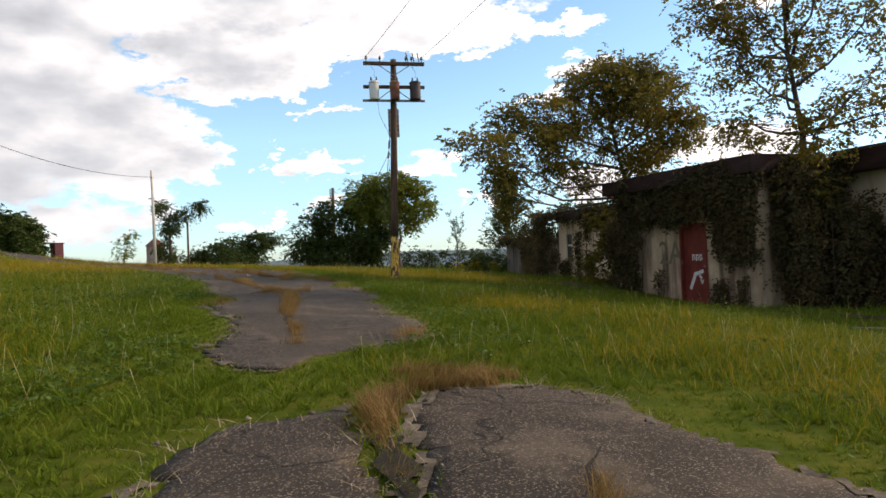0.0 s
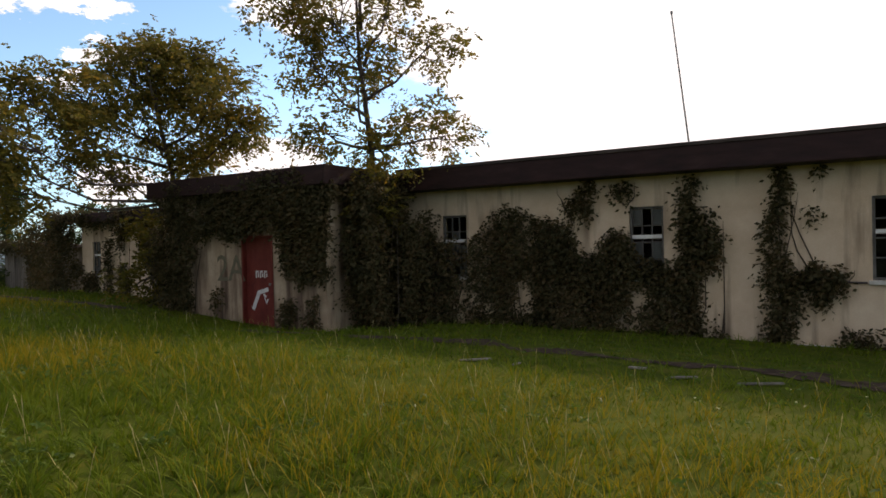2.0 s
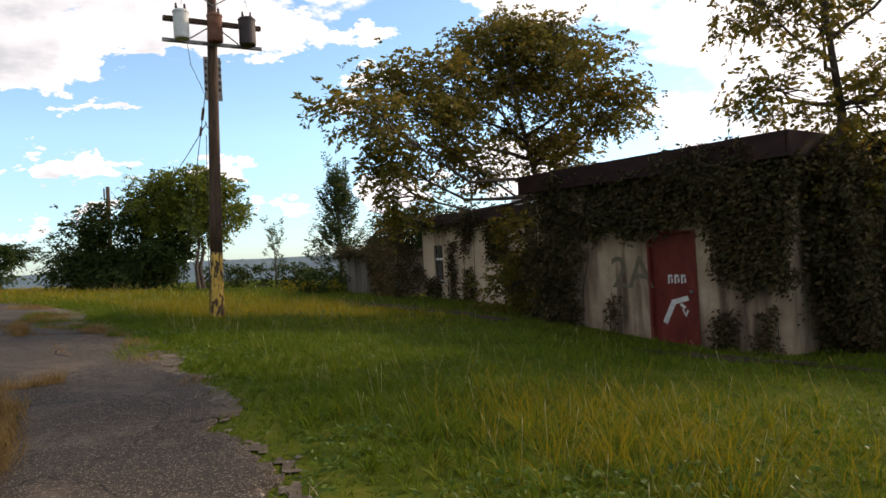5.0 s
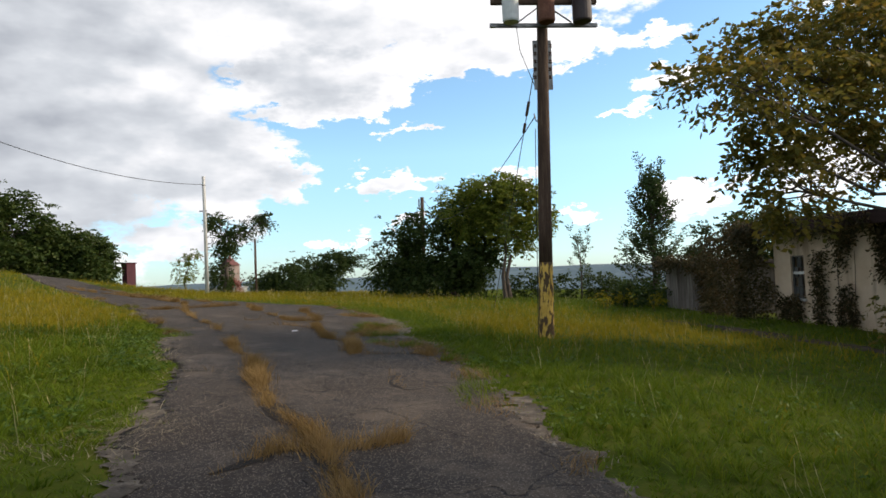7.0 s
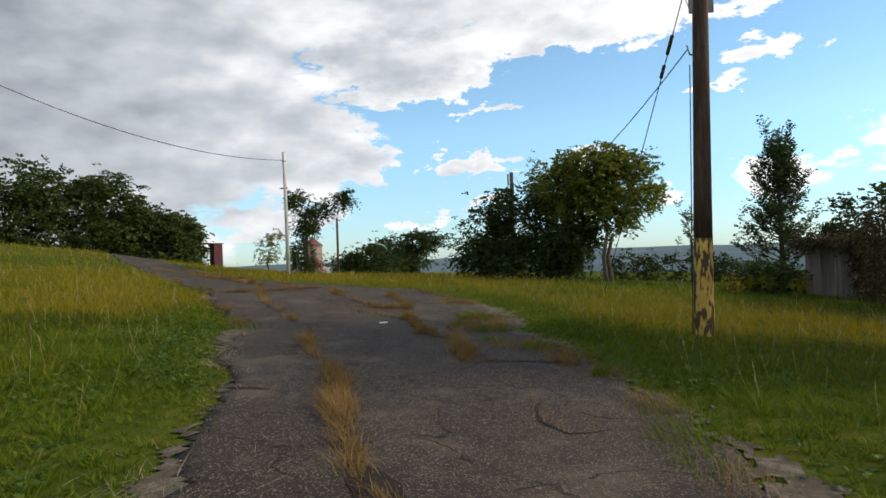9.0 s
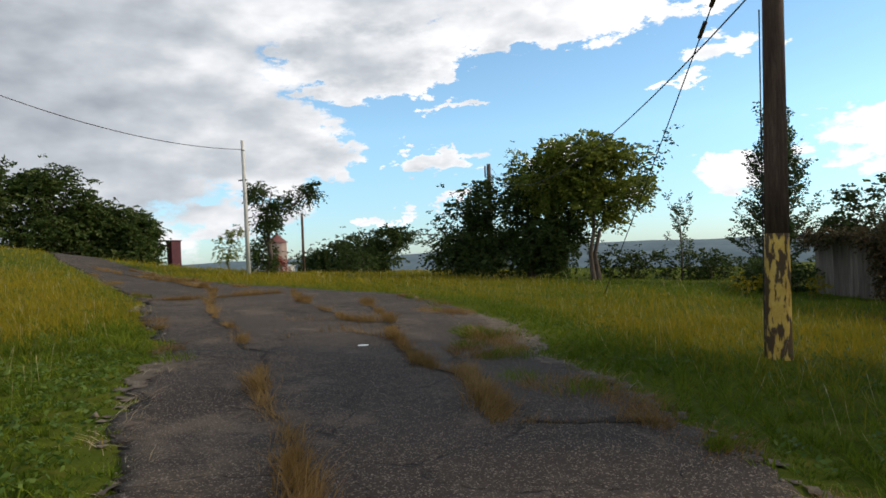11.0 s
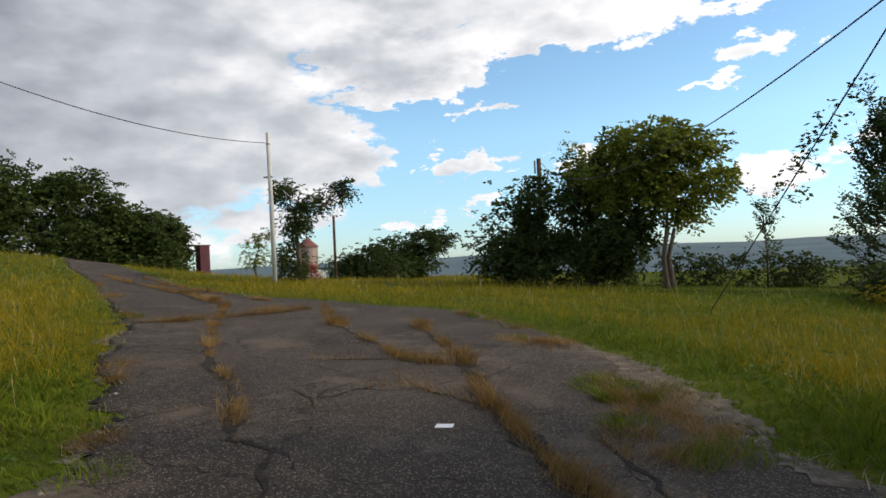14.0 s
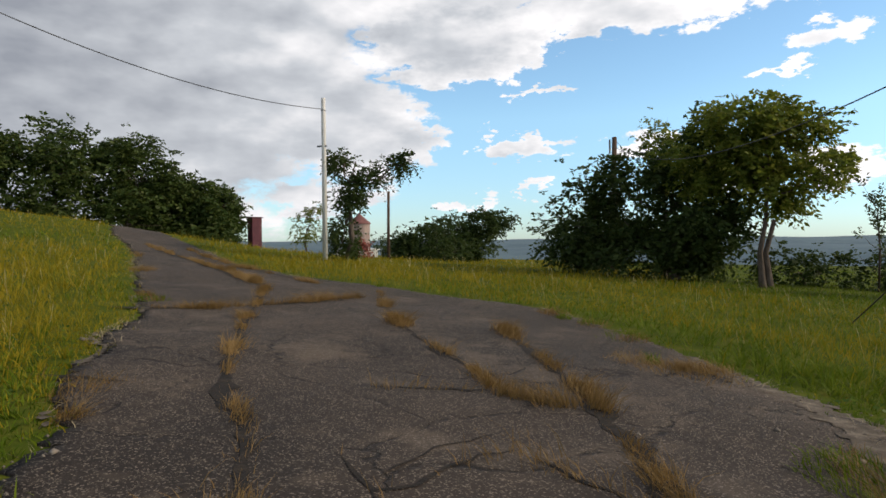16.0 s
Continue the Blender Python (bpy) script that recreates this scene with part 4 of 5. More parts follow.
# trees on the hill to the left
for i, (x, y, top, rx) in enumerate(((-74, 48, 12.4, 5.5), (-68.5, 54.5, 11.9, 5.0), (-64.0, 59.5, 12.0, 5.0), (-60.0, 64.0, 11.2, 4.2), (-59.0, 68.0, 8.4, 3.0), (-56.6, 70.4, 7.4, 2.9), (-80, 40, 12.5, 6.0), (-57.3, 73.2, 6.6, 2.3))):
    z = gz(x, y)
    h = top - z
    make_tree("hillside_tree", (x, y), (x, y, z + h * 0.4),
              [(x - rx * 0.45, y, z + h * 0.62, rx * 0.6, rx * 0.6, h * 0.24), (x + rx * 0.4, y, z + h * 0.66, rx * 0.6, rx * 0.6, h * 0.24), (x, y, z + h * 0.82, rx * 0.6, rx * 0.6, h * 0.2),
               (x + rx * 0.25, y - 1, z + h * 0.28, rx * 0.85, rx * 0.6, h * 0.28), (x - rx * 0.5, y - 1, z + h * 0.26, rx * 0.75, rx * 0.6, h * 0.28)],
              M_LEAF_HILL, "broad dark green tree on the hill", 0.40, 2300, 0.3, 80 + i, clumps=20, group="trees on the hill")
make_tree("small_tree", (-31.5, 53.0), (-31.5, 53.0, 2.2), [(-31.6, 53, 2.4, 0.7, 0.6, 0.9), (-31.2, 53, 3.3, 0.5, 0.4, 0.6)], M_LEAF, "small light green sapling tree", 0.15, 190, 0.06, 95)
make_tree("sumac_shrub", (-25.3, 49.5), (-25.3, 49.5, gz(-25.3, 49.5) + 0.3), [(-25.4, 49.5, 0.8 + 0.1, 0.45, 0.4, 0.5), (-25.1, 49.5, 1.2, 0.25, 0.25, 0.4)], M_LEAF_RED, "low red-leaved sumac shrub", 0.13, 120, 0.03, 96, "shrub")

# ---------------------------------------------------------------- ivy on the walls


def ivy(patches, seed, label):
    """A mat of leaves over patches (s0, s1, z0, z1, n of the wall, thickness, leaves); ragged edges, hanging tongues."""
    rng = np.random.RandomState(seed)
    C, Dv = [], []
    for s0, s1, z0, z1, n0, th, count in patches:
        s = rng.uniform(s0, s1, count)
        z = rng.uniform(z0, z1, count)
        u, v = (s - s0) / (s1 - s0), (z - z0) / (z1 - z0)
        edge = np.minimum(np.minimum(u, 1 - u) * (s1 - s0), np.minimum(v, 1 - v) * (z1 - z0))
        k = edge * 0.9 + 0.34 * fbm(s, z * 0.55, 1.7, seed) + 0.10 * fbm(s, z, 7.0, seed + 1) > 0.13
        s, z = s[k], z[k]
        lump = np.clip(0.55 + 0.75 * fbm(s, z, 1.5, seed + 3), 0.06, 1.4)
        n = n0 + 0.02 + th * rng.uniform(0.2, 1, len(s)) ** (1.0 if th > 1 else 1.3) * lump
        C.append(np.stack([s, n, z], -1))
        Dv.append(np.stack([rng.normal(0, 0.6, len(s)), rng.uniform(0.1, 0.7, len(s)), rng.normal(-0.5, 0.5, len(s))], -1))
    vine = new("ivy")
    vine.matrix_world = BM
    tagged(vine, label, "vine")
    leaf_cloud("foliage", np.concatenate(C), np.concatenate(Dv), 0.098, M_IVY, vine, rng, 4)
    for p in patches:
        for _ in range(2):
            s, drift = rng.uniform(p[0] + 0.15, p[1] - 0.15), rng.uniform(-0.15, 0.15)
            pts = [(min(max(s + drift * k + rng.uniform(-0.05, 0.05), p[0]), p[1]), p[4] + 0.015, p[2] + (p[3] - p[2]) * 0.8 * k / 6) for k in range(7)]
            part("stem", tube(pts, [0.016, 0.015, 0.013, 0.011, 0.009, 0.007, 0.004], 5), M_BARK, vine)


ivy([(-12.5, -10.6, -1.5, 2.95, 2.68, 0.4, 3200), (-10.9, -5.9, 1.45, 3.0, 2.68, 0.4, 4600), (-7.7, -6.1, 0.55, 2.0, 2.68, 0.25, 1700), (-7.0, -5.9, 0.4, 2.9, 2.66, 0.3, 1500), (-6.3, -5.85, -0.4, 2.9, 0.1, 2.6, 1800), (-7.6, -7.1, -1.4, -0.1, 2.68, 0.08, 260), (-6.8, -6.4, -1.3, 0.1, 2.68, 0.06, 170), (-10.1, -9.8, -1.2, 0.1, 2.68, 0.06, 120)], 5,
    "dark ivy mat hanging over the annex wall")
ivy([(-6.25, -5.2, -1.7, 2.9, 0.0, 1.8, 6000), (-6.18, -5.0, -1.7, 2.8, 1.5, 0.95, 4600), (-5.6, -4.6, -1.6, 2.0, 0.0, 1.3, 1900), (-5.2, -4.0, -1.5, 1.5, 0.02, 0.4, 1100)], 6, "dense brown-green creeper filling the wall corner")
ivy([(-4.2, -3.0, -1.6, 1.6, 0.0, 0.25, 1000), (-3.2, -2.35, -1.2, 1.95, 0.0, 0.2, 900), (-2.6, 0.2, -1.6, 1.0, 0.0, 0.6, 3600), (-2.2, -1.2, 0.5, 1.75, 0.0, 0.25, 700), (-1.6, -0.7, 1.5, 2.5, 0.0, 0.12, 480), (-0.6, 0.0, 0.9, 1.4, 0.0, 0.12, 200), (-0.4, 0.15, 1.85, 2.45, 0.0, 0.12, 240), (-0.1, 1.15, -1.6, 0.95, 0.0, 0.3, 1300)], 7, "bushy green creeper climbing below the window")
ivy([(0.98, 1.55, -1.3, 2.45, 0.0, 0.2, 1700), (1.5, 1.9, -1.2, 2.1, 0.0, 0.2, 1000), (2.62, 3.22, -0.6, 2.55, 0.0, 0.06, 800), (3.1, 3.82, 0.2, 2.55, 0.0, 0.12, 1300), (3.5, 4.1, -0.1, 0.6, 0.0, 0.1, 180), (2.5, 3.2, -1.3, -0.6, 0.0, 0.15, 260), (3.7, 4.9, -1.4, -0.35, 0.0, 0.15, 480), (5.6, 6.6, -1.4, 2.3, 0.0, 0.2, 1400)], 8, "hanging curtains of ivy on cream wall")
ivy([(-24.6, -21.0, -1.3, 2.5, 0.0, 0.8, 4200), (-15.0, -12.6, -1.2, 2.1, 0.02, 0.4, 1300), (-18.7, -18.0, -1.0, 2.2, 0.0, 0.15, 700), (-19.5, -19.0, -0.9, 1.6, 0.0, 0.1, 300), (-17.3, -16.2, 1.0, 2.3, 0.0, 0.25, 700), (-16.6, -15.2, -1.0, 0.9, 0.0, 0.3, 900), (-20.9, -20.0, -1.0, 0.4, 0.0, 0.25, 420), (-23, -17, 2.1, 2.7, 0.2, 0.5, 1100)], 9, "rank creeper smothering the far wing")
ivy([(-28.2, -24.6, 1.2, 1.75, -0.2, 0.5, 900), (-25.6, -24.6, -1.2, 1.5, -0.4, 0.4, 800)], 10, "creeper over the hut roof")

# ---------------------------------------------------------------- transformer pole
pole = thing("utility_pole", (-2.17, 22.67, gz(-2.17, 22.67)), "dark wooden utility pole with yellow painted foot and transformers", "utility pole")
PB = Vector((-2.17, 22.67, gz(-2.17, 22.67)))
PT = Vector((-1.93, 22.86, 7.75))


def on_pole(z):
    k = (z - PB.z) / (PT.z - PB.z)
    return (PT - PB) * k


def pole_tube(z0, z1, r0, r1, n=8):
    pts = [on_pole(z0 + (z1 - z0) * i / n) for i in range(n + 1)]
    return tube(pts, [r0 + (r1 - r0) * i / n for i in range(n + 1)], 14)


part("shaft", pole_tube(1.52, 7.75, 0.137, 0.10), M_POLE, pole, smooth=True)
part("painted_foot", pole_tube(PB.z - 0.3, 1.52, 0.155, 0.139, 6), M_YELLOW, pole, "flaking yellow paint over dark wood", smooth=True)
ARM = Vector((2.01, 0.73, 0)).normalized()
OUT = Vector((0.73, -2.01, 0)).normalized()


def arm_matrix(z):
    m = Matrix.Identity(4)
    m.col[0][:3], m.col[1][:3] = ARM, OUT
    m.translation = on_pole(z)
    return m


part("crossarm", box(-1.08, 1.08, 0.10, 0.21, -0.06, 0.06, arm_matrix(7.56), 0.01), M_POLE, pole, "weathered wooden crossarm")
part("crossarm", box(-1.08, 1.08, 0.10, 0.20, -0.055, 0.055, arm_matrix(6.74), 0.01), M_POLE, pole)
part("steel_rail", box(-1.10, 1.10, 0.11, 0.18, -0.04, 0.04, arm_matrix(6.26), 0.008), M_STEEL, pole, "steel support rail")
for sx in (-1, 1):
    for za, zb in ((7.50, 7.15), (6.30, 6.72)):
        a, b = on_pole(za) + ARM * 0.55 * sx + OUT * 0.2, on_pole(zb) + OUT * 0.12
        part("brace", tube([a, b], 0.016, 6), M_STEEL, pole)
for sx, mat, lab, rad in ((-0.72, M_TANK_PALE, "pale grey transformer tank", 0.165), (0.0, M_TANK_RUST, "rusty brown transformer tank", 0.165), (0.72, M_TANK_DARK, "dark transformer tank", 0.19)):
    c = on_pole(6.24) + ARM * sx + OUT * 0.38
    tk = part("transformer", add_lathe(bmesh.new(), [(rad * 0.9, 0), (rad, 0.03), (rad, 0.56), (rad * 1.07, 0.565), (rad * 1.07, 0.60), (rad * 0.8, 0.64), (0.03, 0.66)], c, 20), mat, pole, lab)
    part("hanger", box(-0.05, 0.05, -0.21, -rad * 0.9, 0.1, 0.5, Matrix.Translation(c) @ arm_matrix(0).to_3x3().to_4x4()), M_STEEL, tk)
    for k in (-1, 1):
        part("bushing", add_lathe(bmesh.new(), [(0.03, 0.6), (0.035, 0.63), (0.02, 0.66), (0.035, 0.69), (0.02, 0.72), (0.03, 0.75), (0.008, 0.79)], c + ARM * 0.09 * k, 8), M_PORCELAIN, tk)
for sx in (-0.98, -0.5, 0.42, 0.62, 0.98):
    p = on_pole(7.62) + ARM * sx + OUT * 0.155
    part("insulator", add_lathe(bmesh.new(), [(0.015, 0), (0.015, 0.08), (0.045, 0.09), (0.05, 0.13), (0.03, 0.15), (0.04, 0.18), (0.01, 0.21)], p, 10), M_PORCELAIN, pole)
for sx in (0.5, 0.72, 0.9):
    a = on_pole(7.62) + ARM * sx + OUT * 0.16
    part("fuse_cutout", tube([a, a + Vector((0.03, 0.02, 0.34)) - ARM * 0.1], 0.02, 6), M_TANK_DARK, pole)
for i in range(5):
    for k in (-1, 1):
        p = on_pole(5.85 - 0.16 * i) + ARM * 0.155 * k
        part("spool_insulator", add_lathe(bmesh.new(), [(0.02, 0), (0.045, 0.015), (0.025, 0.04), (0.045, 0.065), (0.02, 0.08)], p, 8), M_PORCELAIN, pole)
part("insulator_rack", box(-0.19, 0.19, -0.02, 0.02, -0.5, 0.5, arm_matrix(5.5), 0.005), M_STEEL, pole)
for sx in (-0.72, 0.05, 0.72):
    a, b = on_pole(7.5) + ARM * (sx - 0.1) + OUT * 0.16, on_pole(7.0) + ARM * sx + OUT * 0.38
    part("drop_lead", tube([a, (a + b) / 2 + ARM * 0.06, b], 0.006, 5), M_WIRE, pole)
a = on_pole(6.2) + ARM * -0.6 + OUT * 0.3
part("drop_lead", tube([a, a + Vector((0.05, 0, -0.5)), on_pole(5.4) + ARM * -0.3, on_pole(5.0) + ARM * -0.14], 0.007, 5), M_WIRE, pole)
part("bracket", tube([on_pole(4.35) + OUT * -0.1, on_pole(4.40) + Vector((-0.16, 0.08, 0)), on_pole(4.55) + Vector((-0.2, 0.1, 0))], 0.015, 6), M_STEEL, pole)
part("ground_lead", tube([on_pole(z) - ARM * 0.17 for z in (4.2, 3.0, 1.5, PB.z)], 0.008, 5), M_WIRE, pole)


def cable(name, a, b, sag, r, label, n=24):
    pts = []
    for i in range(n + 1):
        k = i / n
        p = Vector(a).lerp(Vector(b), k)
        p.z -= sag * 4 * k * (1 - k)
        pts.append(p)
    ob = mesh_object(name, tube(pts, r, 6), M_WIRE)
    return tagged(ob, label, "cable")


W = PB
vine_pt = Vector((-3.27, 27.05, 3.7))
gtop = W + on_pole(5.9) + Vector((-0.1, 0.1, 0))
anchor = gtop + (vine_pt - gtop) * 2.47
anchor.z = gz(anchor.x, anchor.y)
guy = cable("guy_wire", gtop, anchor, 0.03, 0.011, "thin steel guy wire running down to the grass")
gk = (anchor - gtop)
for k0, k1 in ((0.13, 0.165), (0.19, 0.215)):
    mesh_object("strain_insulator", tube([gtop + gk * k0, gtop + gk * k1], 0.035, 8), M_PORCELAIN, guy)
rngv = np.random.RandomState(4)
cv = np.array([(gtop + gk * t) for t in rngv.uniform(0.40, 0.62, 64)]) + rngv.normal(0, 0.09, (64, 3))
leaf_cloud("hanging_vine", cv, rngv.normal(0, 1, (64, 3)), 0.09, M_LEAF_DARK, guy, rngv, 4)
cable("service_cable", W + on_pole(4.5) + Vector((-0.18, 0.1, 0)), (-12.5, 50.8, 5.9), 1.5, 0.011, "black service cable slung between poles")
for dz, sx in ((7.85, -0.98), (7.85, 0.98)):
    cable("overhead_wire", W + on_pole(dz - 0.05) + ARM * sx + OUT * 0.155, (16 + sx * 2, -6, 13.5), 0.8, 0.008, "overhead line wire above the track")

# ---------------------------------------------------------------- other posts
cpost = thing("concrete_post", (-21.4, 40.35, gz(-21.4, 40.35)), "tall pale concrete post standing in grass", "post")
h = 7.0 - gz(-21.4, 40.35)
part("shaft", tube([(0, 0, -0.3), (0.0, 0, h * 0.5), (-0.03, 0.02, h)], [0.10, 0.09, 0.08], 12), M_CONCRETE, cpost, smooth=True)
part("bracket", box(-0.3, 0.12, -0.03, 0.03, h - 1.85, h - 1.79), M_STEEL, cpost)
part("cap_band", add_lathe(bmesh.new(), [(0.088, 0), (0.088, 0.06)], (-0.03, 0.02, h - 0.5), 12), M_STEEL, cpost)
wp = thing("wooden_pole", (-12.5, 50.8, gz(-12.5, 50.8)), "old dark wooden pole beside bushes", "utility pole")
h = 6.3 - gz(-12.5, 50.8)
part("shaft", tube([(0, 0, -0.3), (0.02, 0, h * 0.5), (0.06, 0, h)], [0.14, 0.125, 0.11], 10), M_POLE, wp, smooth=True)
part("insulator_rack", box(-0.19, -0.12, -0.05, 0.05, h - 0.75, h - 0.1), M_STEEL, wp)
part("loose_wire", tube([(0.1, 0, h - 0.15), (0.35, 0.1, h - 0.45), (0.6, 0.2, h - 1.0)], 0.012, 5), M_WIRE, wp)
tp = thing("thin_pole", (-26.6, 54.5, gz(-26.6, 54.5)), "thin dark pole standing in bushes", "pole")
part("shaft", tube([(0, 0, -0.2), (0, 0, 2), (0.02, 0, 4.52 - gz(-26.6, 54.5))], [0.09, 0.085, 0.08], 8), M_POLE, tp, smooth=True)
lp = thing("line_pole", (-25.2, 16.6, gz(-25.2, 16.6)), "tall dark wooden line pole on the grass slope", "utility pole")
part("shaft", tube([(0, 0, -0.3), (0, 0, 6), (0, 0, 12.3 - gz(-25.2, 16.6))], [0.17, 0.14, 0.11], 10), M_POLE, lp, smooth=True)
pts = []
for i in range(41):
    q = 2.0 * i / 40
    pts.append((-21.4 - 1.9 * q, 40.35 - 11.88 * q, 6.4 + 1.97 * (q - 0.3) ** 2))
tagged(mesh_object("hanging_cable", tube(pts, 0.014, 6), M_WIRE), "slack black cable slung to the pale post", "cable")
mast = thing("radio_mast", (31.0, 24.7, gz(31.0, 24.7)), "thin leaning whip mast behind the building", "mast")
part("rod", tube([(0, 0, -0.2), (0.0, 0, 6), (-0.85, 0.4, 12.5 - gz(31.0, 24.7))], [0.06, 0.05, 0.035], 8), M_STEEL, mast)
part("tip", add_lathe(bmesh.new(), [(0.07, 0), (0.07, 0.1), (0.02, 0.16)], (-0.85, 0.4, 12.5 - gz(31.0, 24.7)), 8), M_STEEL, mast)

# ---------------------------------------------------------------- farm things on the skyline
silo = thing("silo", (-44.6, 80.2, gz(-44.6, 80.2)), "small grey silo with faded red conical roof", "silo")
zs = gz(-44.6, 80.2)
part("body", add_lathe(bmesh.new(), [(1.1, -0.3), (1.1, 3.3 - zs)], (0, 0, 0), 24), M_SILO, silo)
for k in range(4):
    part("hoop", add_lathe(bmesh.new(), [(1.12, 0), (1.13, 0.03), (1.12, 0.06)], (0, 0, 0.6 + 0.7 * k), 24), M_STEEL, silo)
part("roof", add_lathe(bmesh.new(), [(1.25, 3.3 - zs), (1.2, 3.38 - zs), (0.12, 4.3 - zs), (0.1, 4.45 - zs)], (0, 0, 0), 24), M_SILOROOF, silo)
barn = thing("red_shed", (-56.0, 76.6, gz(-56, 76.6)), "dark red shed behind hillside trees", "shed")
zb = gz(-56, 76.6)
part("wall", box(0.65, 1.3, -1.5, 0.0, -0.5, 4.0 - zb), M_BARN, barn)
part("roof", box(0.55, 1.4, -1.65, 0.15, 4.0 - zb, 4.12 - zb, bevel=0.03), M_BARN, barn)
low = thing("grey_trailer", (-33.5, 62, gz(-33.5, 62)), "low pale grey shed roof beyond the grass", "shed")
part("body", box(-1.4, 1.2, -1, 1, -0.3, 0.7, bevel=0.05), M_TANK_PALE, low)
part("roof", box(-1.5, 1.3, -1.1, 1.1, 0.7, 0.82, bevel=0.03), M_WHITE, low)

# ---------------------------------------------------------------- cracks, dirt and litter on the track


def ribbon(name, line, width, mat, lift, seed, parent=road):
    """A strip of uneven width that follows the ground along a line of (x, y)."""
    rng = np.random.RandomState(seed)
    P = [Vector((*p, 0)) for p in line]
    pts = []
    for a, b in zip(P, P[1:]):
        n = max(2, int((b - a).length / 0.12))
        for i in range(n):
            pts.append(a.lerp(b, i / n))
    pts.append(P[-1])
    V, L = [], []
    for i, p in enumerate(pts):
        d = (pts[min(i + 1, len(pts) - 1)] - pts[max(i - 1, 0)]).normalized()
        nrm = Vector((-d.y, d.x, 0))
        c = p + nrm * float(rng.uniform(-0.03, 0.03) + 0.03 * wobble(p.x, p.y, 2.2))
        fade = min(1.0, 4 * min(i, len(pts) - 1 - i) / len(pts)) * (0.5 + 1.1 * max(0.0, float(fbm(p.x, p.y, 1.1, 51)) + 0.35))
        w = width * (0.35 + 0.9 * rng.rand()) * fade + 0.004
        for sgn in (-1, 1):
            q = c + nrm * w * 0.5 * sgn
            V.append((q.x, q.y, float(track_z(q.x, q.y)) + lift))
    for i in range(len(pts) - 1):
        L += [2 * i, 2 * i + 1, 2 * i + 3, 2 * i + 2]
    return arrays_mesh(name, np.array(V), np.full(len(pts) - 1, 4), np.array(L), mat, parent)


CRACKS = [  # line, width, how much dry grass grows in it
    ([(-0.2, 6.9), (-0.5, 7.8), (-0.9, 8.6), (-1.5, 10.2), (-2.0, 11.8), (-2.41, 12.96), (-2.94, 13.76), (-3.3, 14.3), (-3.9, 14.8), (-4.46, 15.6), (-5.09, 16.65), (-5.98, 17.99)], 0.13, 1.7),
    ([(-5.98, 17.99), (-6.42, 18.4), (-6.85, 19.0), (-7.27, 19.65), (-7.7, 20.4), (-8.05, 20.5), (-8.46, 21.06), (-8.88, 21.64), (-9.4, 22.2), (-10.0, 22.65), (-10.7, 23.5), (-12.2, 25.4), (-14.5, 28.6), (-18.0, 31.5)], 0.11, 1.5),
    ([(-3.4, 13.1), (-3.29, 13.67), (-2.97, 13.82), (-2.7, 13.9), (-2.5, 14.25)], 0.10, 1.8),
    ([(-4.6, 18.6), (-4.86, 19.15), (-5.3, 20.1), (-5.82, 20.4), (-6.4, 21.4), (-6.85, 22.2), (-7.1, 22.7), (-7.4, 23.4), (-7.88, 24.3), (-8.7, 25.75), (-9.5, 27.0)], 0.12, 1.9),
    ([(-7.8, 23.74), (-8.35, 23.84), (-8.95, 24.66), (-9.52, 25.2), (-10.49, 26.2), (-11.5, 27.6), (-13.2, 30.3)], 0.10, 1.7),
    ([(-13.8, 25.0), (-13.45, 25.9), (-13.1, 26.5), (-12.8, 27.5), (-12.65, 29.2)], 0.14, 1.1),
    ([(-4.5, 18.5), (-4.2, 18.6), (-3.9, 18.75), (-3.5, 18.95)], 0.09, 0.8), ([(-4.6, 18.45), (-4.9, 19.2), (-5.26, 20.15), (-5.9, 21.6)], 0.06, 0.9),
    ([(-3.5, 17.1), (-3.48, 17.0), (-3.33, 16.52), (-3.09, 16.32), (-2.81, 16.54)], 0.025, 0.1), ([(-8.62, 22.03), (-8.17, 21.67), (-8.03, 21.8), (-7.97, 22.43), (-7.83, 22.67)], 0.035, 0.1),
    ([(-8.17, 21.67), (-7.93, 21.33)], 0.03, 0.1), ([(-7.72, 22.58), (-7.46, 22.41), (-7.13, 22.23), (-6.8, 22.1)], 0.05, 0.3), ([(-9.27, 23.46), (-8.98, 23.64), (-8.39, 23.95)], 0.035, 0.2),
    ([(-11.3, 22.2), (-10.9, 22.25), (-10.6, 22.4)], 0.05, 0.6), ([(-6.1, 16.3), (-5.85, 16.5), (-5.6, 16.5)], 0.06, 0.8), ([(-8.3, 21.7), (-8.2, 22.4), (-8.0, 23.0)], 0.02, 0.0),
    ([(1.9, 2.0), (1.86, 2.6), (1.62, 3.2), (1.36, 4.2), (1.55, 4.75), (2.1, 5.05)], 0.12, 3.0), ([(2.72, 2.6), (2.72, 2.92), (2.75, 3.5)], 0.05, 2.0),
    ([(-9.8, 19.9), (-9.2, 20.6), (-8.8, 21.4)], 0.02, 0.1), ([(1.3, 5.2), (1.8, 5.3), (2.3, 5.4)], 0.05, 2.2),
    ([(-14.5, 28.6), (-18.0, 31.2), (-22.5, 34.4), (-27.0, 37.0)], 0.25, 1.6), ([(-14.6, 30.4), (-18.6, 32.6), (-22.6, 35.6), (-25.5, 37.6)], 0.2, 1.4), ([(-13.9, 24.9), (-13.5, 25.5), (-13.2, 26.0)], 0.1, 3.0)]
for i, (line, w, _) in enumerate(CRACKS):
    ribbon("crack", line, w * 1.4, M_CRACK, 0.005, 30 + i)


